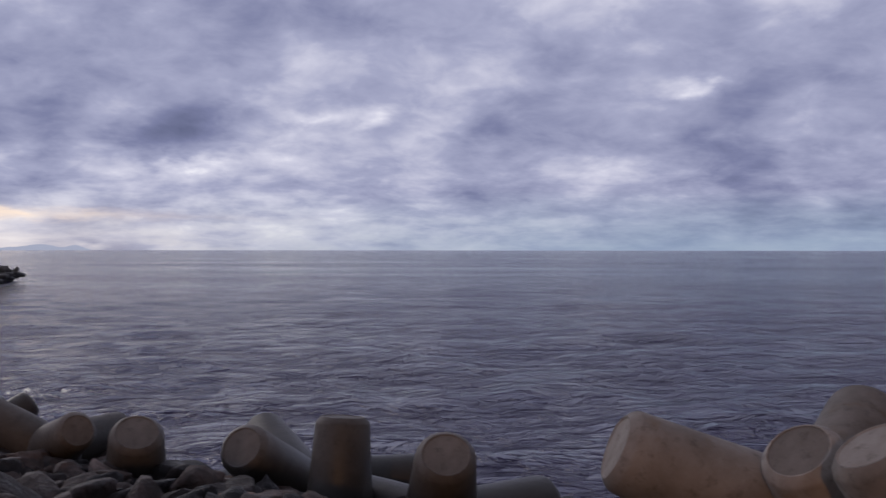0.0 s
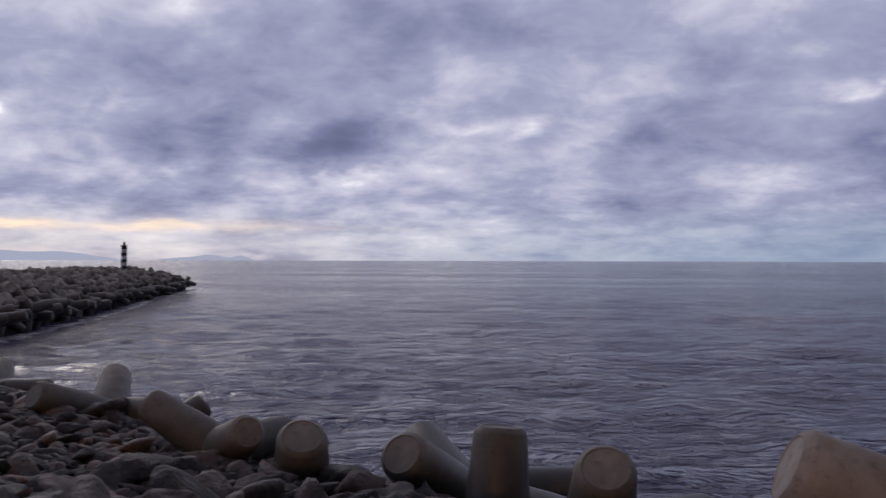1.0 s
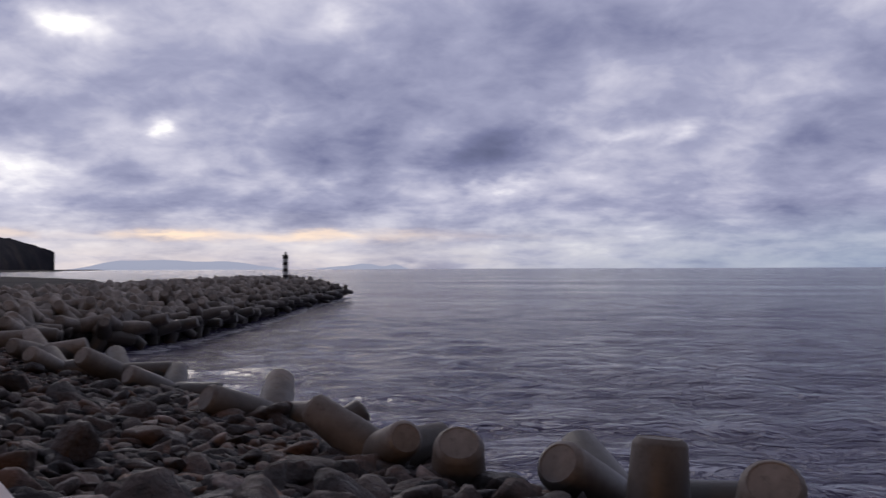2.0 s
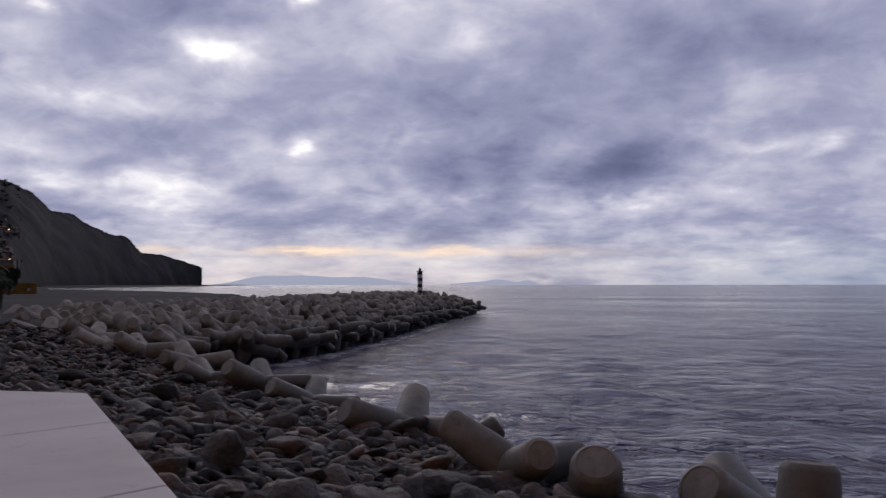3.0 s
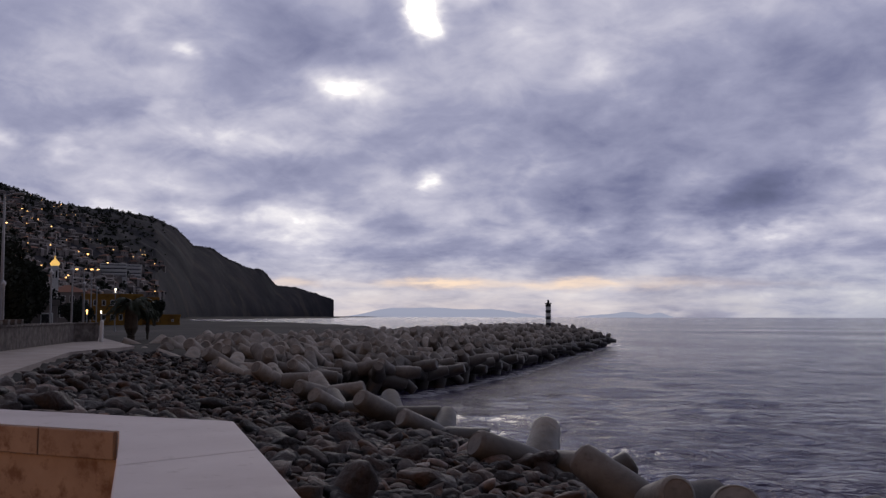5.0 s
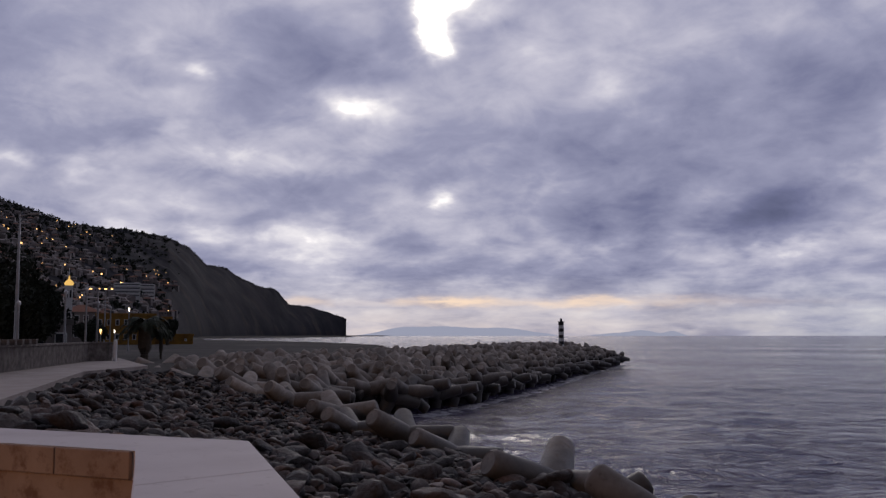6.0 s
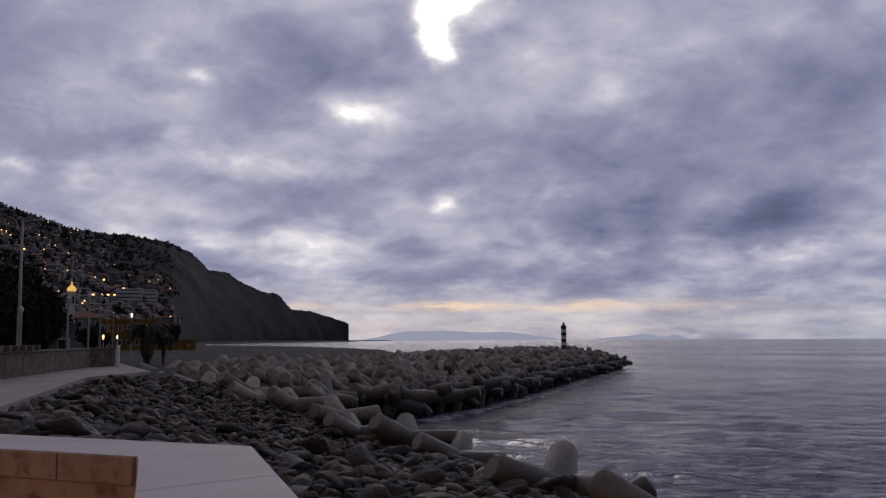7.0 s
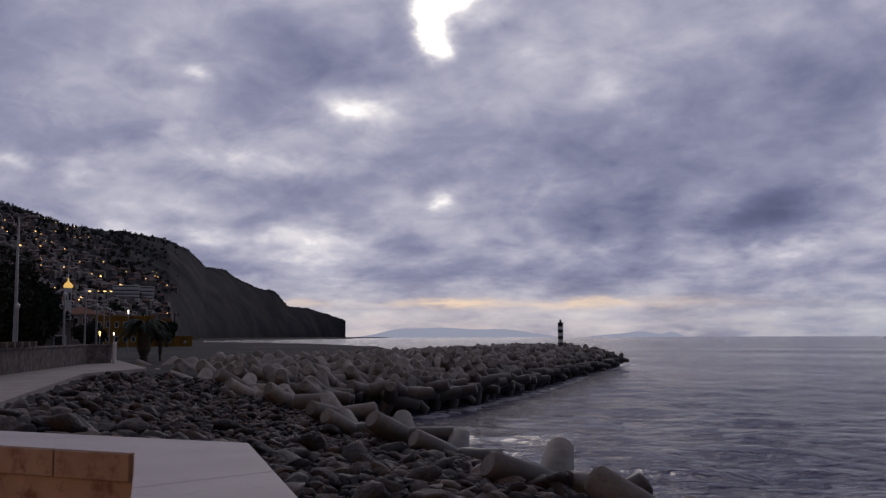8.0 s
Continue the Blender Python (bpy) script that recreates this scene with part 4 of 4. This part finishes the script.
building("town_house", "pale town house with a clay tile roof", 55.6, 250, 8.5, 7, 7.4, 4, 2, M_RENDER, roof=1.8)
building("town_house", "ochre town house with a clay tile roof", 54.5, 260, 7, 7, 6.5, 3, 2, M_OCHRE, roof=1.6)
building("kiosk", "small pale beach kiosk behind the wall", 57.2, 88, 3.4, 2.5, 2.6, 2, 1, M_RENDER, win=(0.8, 0.9))


def church_tower():
    az, r = 56.3, 240
    p = on_ground(az, r)
    th = tagged(new("church_tower"), "white church tower, golden dome glowing in place of floodlights", "church tower")
    th.matrix_world = Matrix.Translation(p) @ Matrix.Rotation(radians(az), 4, "Z")
    top = 5.0 + r * math.tan(radians(2.78)) - p.z
    bm = bmesh.new()
    box(bm, 0, 0, top / 2, 1.7, 1.7, top, 0.05)
    part("wall", bm, M_WHITE, th)
    for k in (-1, 1):
        bm = bmesh.new()
        box(bm, k * 0.4, -0.86, top - 2.0, 0.4, 0.06, 1.8)
        part("opening", bm, M_PANE, th, "dark belfry opening")
    # the dome itself glows: its floodlighting is put into the material
    bm = bmesh.new()
    lathe(bm, [(0.90, top), (1.06, top + 0.3), (1.05, top + 0.6), (0.82, top + 0.98), (0.45, top + 1.3), (0.2, top + 1.6), (0.1, top + 2.3)], 20)
    part("dome", bm, glowing("floodlight_glow_gold", (1.0, 0.62, 0.18), 0.85), th, "golden dome, floodlighting put in as its own glow", smooth=True)
    bm = bmesh.new()
    lathe(bm, [(0.12, top + 2.45), (0.05, top + 4.3)], 8)
    part("spire", bm, M_WHITE, th)


church_tower()


def palm(az, r, height, spread, name_label, girth=1.0):
    p = on_ground(az, r)
    th = tagged(new("palm_tree"), name_label, "palm tree", "palms by the beach")
    th.location = p
    rng = random.Random(int(az * 100))
    bm = bmesh.new()
    rings = [(0.34 * girth, -0.3), (0.27 * girth, 0.25)]
    z = 0.3
    while z < height:
        rings += [(0.30 * girth, z), (0.24 * girth, z + 0.10)]
        z += 0.17
    lathe(bm, rings, 12)
    part("trunk", bm, M_BARK, th)
    # hanging dry skirt under the crown
    bm = bmesh.new()
    lathe(bm, [(0.28 * girth, height * 0.2), (0.46 * girth, height * 0.34), (0.44 * girth, height * 0.6), (0.30 * girth, height)], 14)
    for v in bm.verts:
        v.co += Vector((rng.uniform(-1, 1), rng.uniform(-1, 1), rng.uniform(-1, 1))) * 0.07 * girth
    part("skirt", bm, M_BARK, th, "dry leaf bases under the crown")
    for k in range(42):
        bm = bmesh.new()
        a = k * 2.399 + rng.uniform(-0.2, 0.2)
        rise = rng.uniform(-0.1, 1.25)
        ln = spread * rng.uniform(0.85, 1.15)
        pts = []
        for i in range(9):
            t = i / 8
            out = ln * t * (1 - 0.18 * t)
            pts.append(Vector((math.cos(a) * out, math.sin(a) * out, height + rise * ln * 0.75 * t - ln * (0.55 + 0.35 * rise) * t * t)))
        for i in range(8):
            beam(bm, pts[i], pts[i + 1], 0.03 * (1 - i / 10), 0.03 * (1 - (i + 1) / 10), 4)
        side = Vector((-math.sin(a), math.cos(a), 0))
        for i in range(30):
            t = 0.12 + 0.86 * i / 29
            f = t * 8
            j = min(7, int(f))
            c = pts[j].lerp(pts[j + 1], f - j)
            d = (pts[j + 1] - pts[j]).normalized()
            for sgn in (-1, 1):
                tip = c + side * sgn * 0.42 * spread * 0.5 * math.sin(math.pi * min(1, t * 0.9 + 0.12)) + d * 0.22 + Vector((0, 0, -0.10 - 0.08 * rng.random()))
                v = [bm.verts.new(q) for q in (c - d * 0.03, c + d * 0.05, tip)]
                bm.faces.new(v)
        part("frond", bm, M_PALM, th)


palm(52.15, 71, 2.6, 2.1, "squat date palm with a dense drooping crown")
palm(51.25, 74, 2.0, 1.0, "small thin-stemmed young palm on the sand", 0.3)


def tree(az, r, height, width, seed):
    p = on_ground(az, r)
    th = tagged(new("tree"), "dark dense evergreen broadleaf tree at dusk", "tree", "trees behind the promenade")
    th.location = p
    rng = random.Random(seed)
    bm = bmesh.new()
    beam(bm, (0, 0, -0.2), (0.1, 0, height * 0.45), 0.32, 0.2, 10)
    lobes = []
    for k in range(9):
        a = rng.uniform(0, 6.28)
        rr = width * 0.5 * rng.uniform(0.25, 0.75)
        c = Vector((math.cos(a) * rr, math.sin(a) * rr, height * rng.uniform(0.42, 0.86)))
        lobes.append((c, width * rng.uniform(0.2, 0.34)))
        beam(bm, (0.05, 0, height * 0.3), c, 0.12, 0.04, 6)
    part("trunk", bm, M_BARK, th)
    vs, fs = [], []
    for c, rad in lobes:
        for _ in range(620):
            d = Vector((rng.gauss(0, 1), rng.gauss(0, 1), rng.gauss(0, 0.8))).normalized() * rad * rng.uniform(0.55, 1.08)
            q = c + d
            u = Vector((rng.gauss(0, 1), rng.gauss(0, 1), rng.gauss(0, 1))).normalized() * rng.uniform(0.12, 0.26)
            w = u.orthogonal().normalized() * rng.uniform(0.07, 0.13)
            o = len(vs)
            vs += [q - u, q + w, q + u, q - w]
            fs.append((o, o + 1, o + 2, o + 3))
    crown = new("crown", mesh_of("crown", vs, fs, M_LEAF))
    crown.parent = th


for k, (az, r, hh, ww) in enumerate([(60.2, 78, 6.9, 7.0), (59.2, 84, 6.9, 6.6), (58.2, 92, 6.3, 6.0), (61.8, 74, 7.4, 8), (59.9, 70, 5.0, 5.6), (58.7, 76, 4.6, 4.6), (57.5, 96, 4.8, 5.0),
                                      (57.0, 125, 4.0, 4), (55.2, 150, 3.6, 4), (50.9, 172, 4.2, 3)]):
    tree(az, r, hh, ww, 300 + k)

# ---------------------------------------------------------------- the town on the slope


def slope_place(az, b):
    """A place on the headland at a bearing, b of the way from its foot to the ridge."""
    lo, hi = 0.0, float(LAST)
    for _ in range(24):
        mid = (lo + hi) / 2
        if lerp([r[0] for r in RIDGE], mid) > az:
            lo = mid
        else:
            hi = mid
    return headland_point(lo, b)


def town():
    rng = random.Random(77)
    kinds = []
    for k in range(5):
        th = tagged(new("house"), "pale rendered hillside house with a tiled roof", "house", "houses on the hillside")
        w, d, h = rng.uniform(6.5, 11), rng.uniform(6, 8), rng.uniform(3.4, 6.2)
        bm = bmesh.new()
        box(bm, 0, 0, h / 2 - 2, w, d, h + 4)
        part("wall", bm, M_RENDER, th)
        hip_roof(th, w, d, h, 1.5, M_TILE if k != 3 else M_RENDER, 0.5)
        for i in range(3):
            bm = bmesh.new()
            box(bm, -w / 2 + w * (i + 0.5) / 3, -d / 2 - 0.05, h * 0.6, 1.1, 0.2, 1.4)
            part("window", bm, M_PANE, th, "dark window")
        kinds.append(th)
    placed = 0
    spots = []
    while placed < 295:
        az = rng.uniform(50.5, 62.5)
        b = rng.random() ** 0.9 * 0.92 + 0.04
        lim = 0.97 if az > 53 else 0.5
        if b > lim or (az < 54.5 and 0.45 < b < 0.72 and rng.random() < 0.85):
            continue
        if rng.random() < smooth(0.3, 0.95, b) * 0.85:
            continue
        p = slope_place(az, b)
        if any((p.x - q.x) ** 2 + (p.y - q.y) ** 2 < 11 ** 2 for q in spots):
            continue
        spots.append(p)
        m = Matrix.Translation(p) @ Matrix.Rotation(radians(az + rng.uniform(-35, 35)), 4, "Z")
        if placed < 5:
            kinds[placed].matrix_world = m
        else:
            copy_thing(kinds[rng.randrange(5)], m)
        placed += 1
    # the rest of the town, too many to tell apart
    vs, fs = [], []
    while placed < 900:
        az = rng.uniform(51.5, 62.5)
        b = rng.random() * 0.85 + 0.05
        if (az < 54.5 and b > 0.4) or rng.random() < smooth(0.25, 0.9, b) * 0.9:
            continue
        p = slope_place(az, b)
        w, d, h = rng.uniform(5, 10), rng.uniform(5, 7), rng.uniform(2.8, 5.5)
        m = Matrix.Translation(p) @ Matrix.Rotation(radians(az + rng.uniform(-35, 35)), 4, "Z")
        o = len(vs)
        for z in (-3, h):
            vs += [m @ Vector(q) for q in ((-w / 2, -d / 2, z), (w / 2, -d / 2, z), (w / 2, d / 2, z), (-w / 2, d / 2, z))]
        vs += [m @ Vector((-w / 4, 0, h + 1.3)), m @ Vector((w / 4, 0, h + 1.3))]
        fs += [(o, o + 1, o + 5, o + 4), (o + 1, o + 2, o + 6, o + 5), (o + 2, o + 3, o + 7, o + 6), (o + 3, o, o + 4, o + 7),
               (o + 4, o + 5, o + 9, o + 8), (o + 6, o + 7, o + 8, o + 9), (o + 5, o + 6, o + 9), (o + 7, o + 4, o + 8)]
        placed += 1
    ob = new("hillside_town", mesh_of("hillside_town", vs, fs, M_RENDER))
    tagged(ob, "crowded pale houses of the hillside town", "houses", kind="stuff")
    # garden trees between the houses
    vs, fs = [], []
    for _ in range(1700):
        az = rng.uniform(49.8, 62.5)
        if rng.random() > smooth(49.8, 54.0, az):
            continue
        p = slope_place(az, rng.random() * 0.95 + 0.02)
        sz = rng.uniform(1.8, 5.0)
        for _ in range(10):
            q = p + Vector((rng.gauss(0, sz * 0.45), rng.gauss(0, sz * 0.45), abs(rng.gauss(0, sz * 0.5)) + 1))
            u = Vector((rng.gauss(0, 1), rng.gauss(0, 1), rng.gauss(0, 1))).normalized() * sz * 0.5
            w = u.orthogonal().normalized() * sz * 0.35
            o = len(vs)
            vs += [q - u, q + w, q + u, q - w]
            fs.append((o, o + 1, o + 2, o + 3))
    ob = new("garden_trees", mesh_of("garden_trees", vs, fs, M_LEAF))
    tagged(ob, "dark garden trees between hillside houses", "trees", kind="stuff")
    # hillside street lamps, lit
    lamp = tagged(new("street_lamp"), "lit street lamp among hillside houses", "street lamp", "hillside street lamps")
    bm = bmesh.new()
    beam(bm, (0, 0, 0), (0, 0, 8), 0.15)
    part("post", bm, M_POLE, lamp)
    bm = bmesh.new()
    bmesh.ops.create_icosphere(bm, subdivisions=2, radius=0.95, matrix=Matrix.Translation((0, 0, 8.6)) @ Matrix.Diagonal((1.1, 1.1, 0.8, 1)))
    part("lamp_head", bm, M_LAMP_WARM, lamp, "amber lit lamp head")
    first = True
    for k in range(125):
        az = rng.uniform(50.6, 61.5)
        b = rng.random() * 0.86 + 0.05
        if az < 54.0 and b > 0.55:
            continue
        p = slope_place(az, b)
        size = math.exp(rng.gauss(-0.7, 0.35))
        m = Matrix.Translation(p + Vector((0, 0, 1)))
        ob = lamp if first else copy_thing(lamp, m)
        if first:
            lamp.matrix_world = m
        first = False
        ob.scale = (size, size, size)
    # the long white hotel and its terraces
    for az, b, w, h, fl, lab in ((53.2, 0.235, 26, 15, 4, "white multi-storey hotel block on the slope"), (52.3, 0.245, 24, 16, 4, "white multi-storey hotel block on the slope"), (52.7, 0.13, 34, 5, 2, "terraced white apartments stepped on the slope"), (52.2, 0.095, 30, 5, 2, "terraced white apartments stepped on the slope"), (51.7, 0.06, 22, 5, 2, "terraced white apartments stepped on the slope")):
        p = slope_place(az, b)
        th = tagged(new("apartment_block"), lab, "building", "buildings on the slope")
        th.matrix_world = Matrix.Translation(p) @ Matrix.Rotation(radians(az), 4, "Z")
        bm = bmesh.new()
        box(bm, 0, 0, h / 2 - 3, w, 12, h + 6)
        part("wall", bm, M_WHITE, th)
        for f in range(fl):
            bm = bmesh.new()
            box(bm, 0, -6.1, h * (f + 0.55) / fl, w * 0.94, 0.3, h / fl * 0.26)
            part("window_band", bm, M_PANE, th, "dark band of windows")
            bm = bmesh.new()
            box(bm, 0, -6.7, h * f / fl + 0.3, w, 1.4, 0.9)
            part("balcony", bm, M_WHITE, th, "white balcony parapet")


town()


def ridge_shrubs():
    """Scrub and small trees along the skyline."""
    rng = random.Random(5)
    vs, fs = [], []
    for _ in range(420):
        t = rng.uniform(1.6, LAST - 0.2)
        p = headland_point(t, rng.uniform(0.93, 1.0))
        sz = rng.uniform(1.2, 3.4) * (1.0 if t < 7 else 0.55)
        for _ in range(26):
            q = p + Vector((rng.gauss(0, sz * 0.45), rng.gauss(0, sz * 0.45), abs(rng.gauss(0, sz * 0.5))))
            u = Vector((rng.gauss(0, 1), rng.gauss(0, 1), rng.gauss(0, 1))).normalized() * sz * 0.4
            w = u.orthogonal().normalized() * sz * 0.25
            o = len(vs)
            vs += [q - u, q + w, q + u, q - w]
            fs.append((o, o + 1, o + 2, o + 3))
    ob = new("hillside_scrub", mesh_of("hillside_scrub", vs, fs, M_LEAF))
    tagged(ob, "dark scrub and small trees along the skyline", "scrub", kind="stuff")


ridge_shrubs()

# ---------------------------------------------------------------- lit promenade lamps on the landward side


def lit_mast(x, y):
    lamp = tagged(new("post_lamp"), "tall promenade lamp mast with a lit amber head", "street lamp", "promenade lamps")
    lamp.location = (x, y, PROM - 0.3)
    bm = bmesh.new()
    lathe(bm, [(0.16, 0), (0.16, 0.25), (0.11, 0.3), (0.06, 8.6)], 14)
    part("pole", bm, M_POLE, lamp, smooth=True)
    bm = bmesh.new()
    box(bm, 0, 0.0, 9.0, 0.4, 0.7, 0.1, 0.03)
    part("lamp_head", bm, M_POLE, lamp)
    li = new("lamp_light", bpy.data.lights.new("lamp_light", "POINT"))
    li.data.energy, li.data.color, li.data.shadow_soft_size = 5600.0, (1.0, 0.48, 0.18), 0.2
    li.location = (x, y, PROM + 8.45)


lit_mast(-5.0, -27.0)
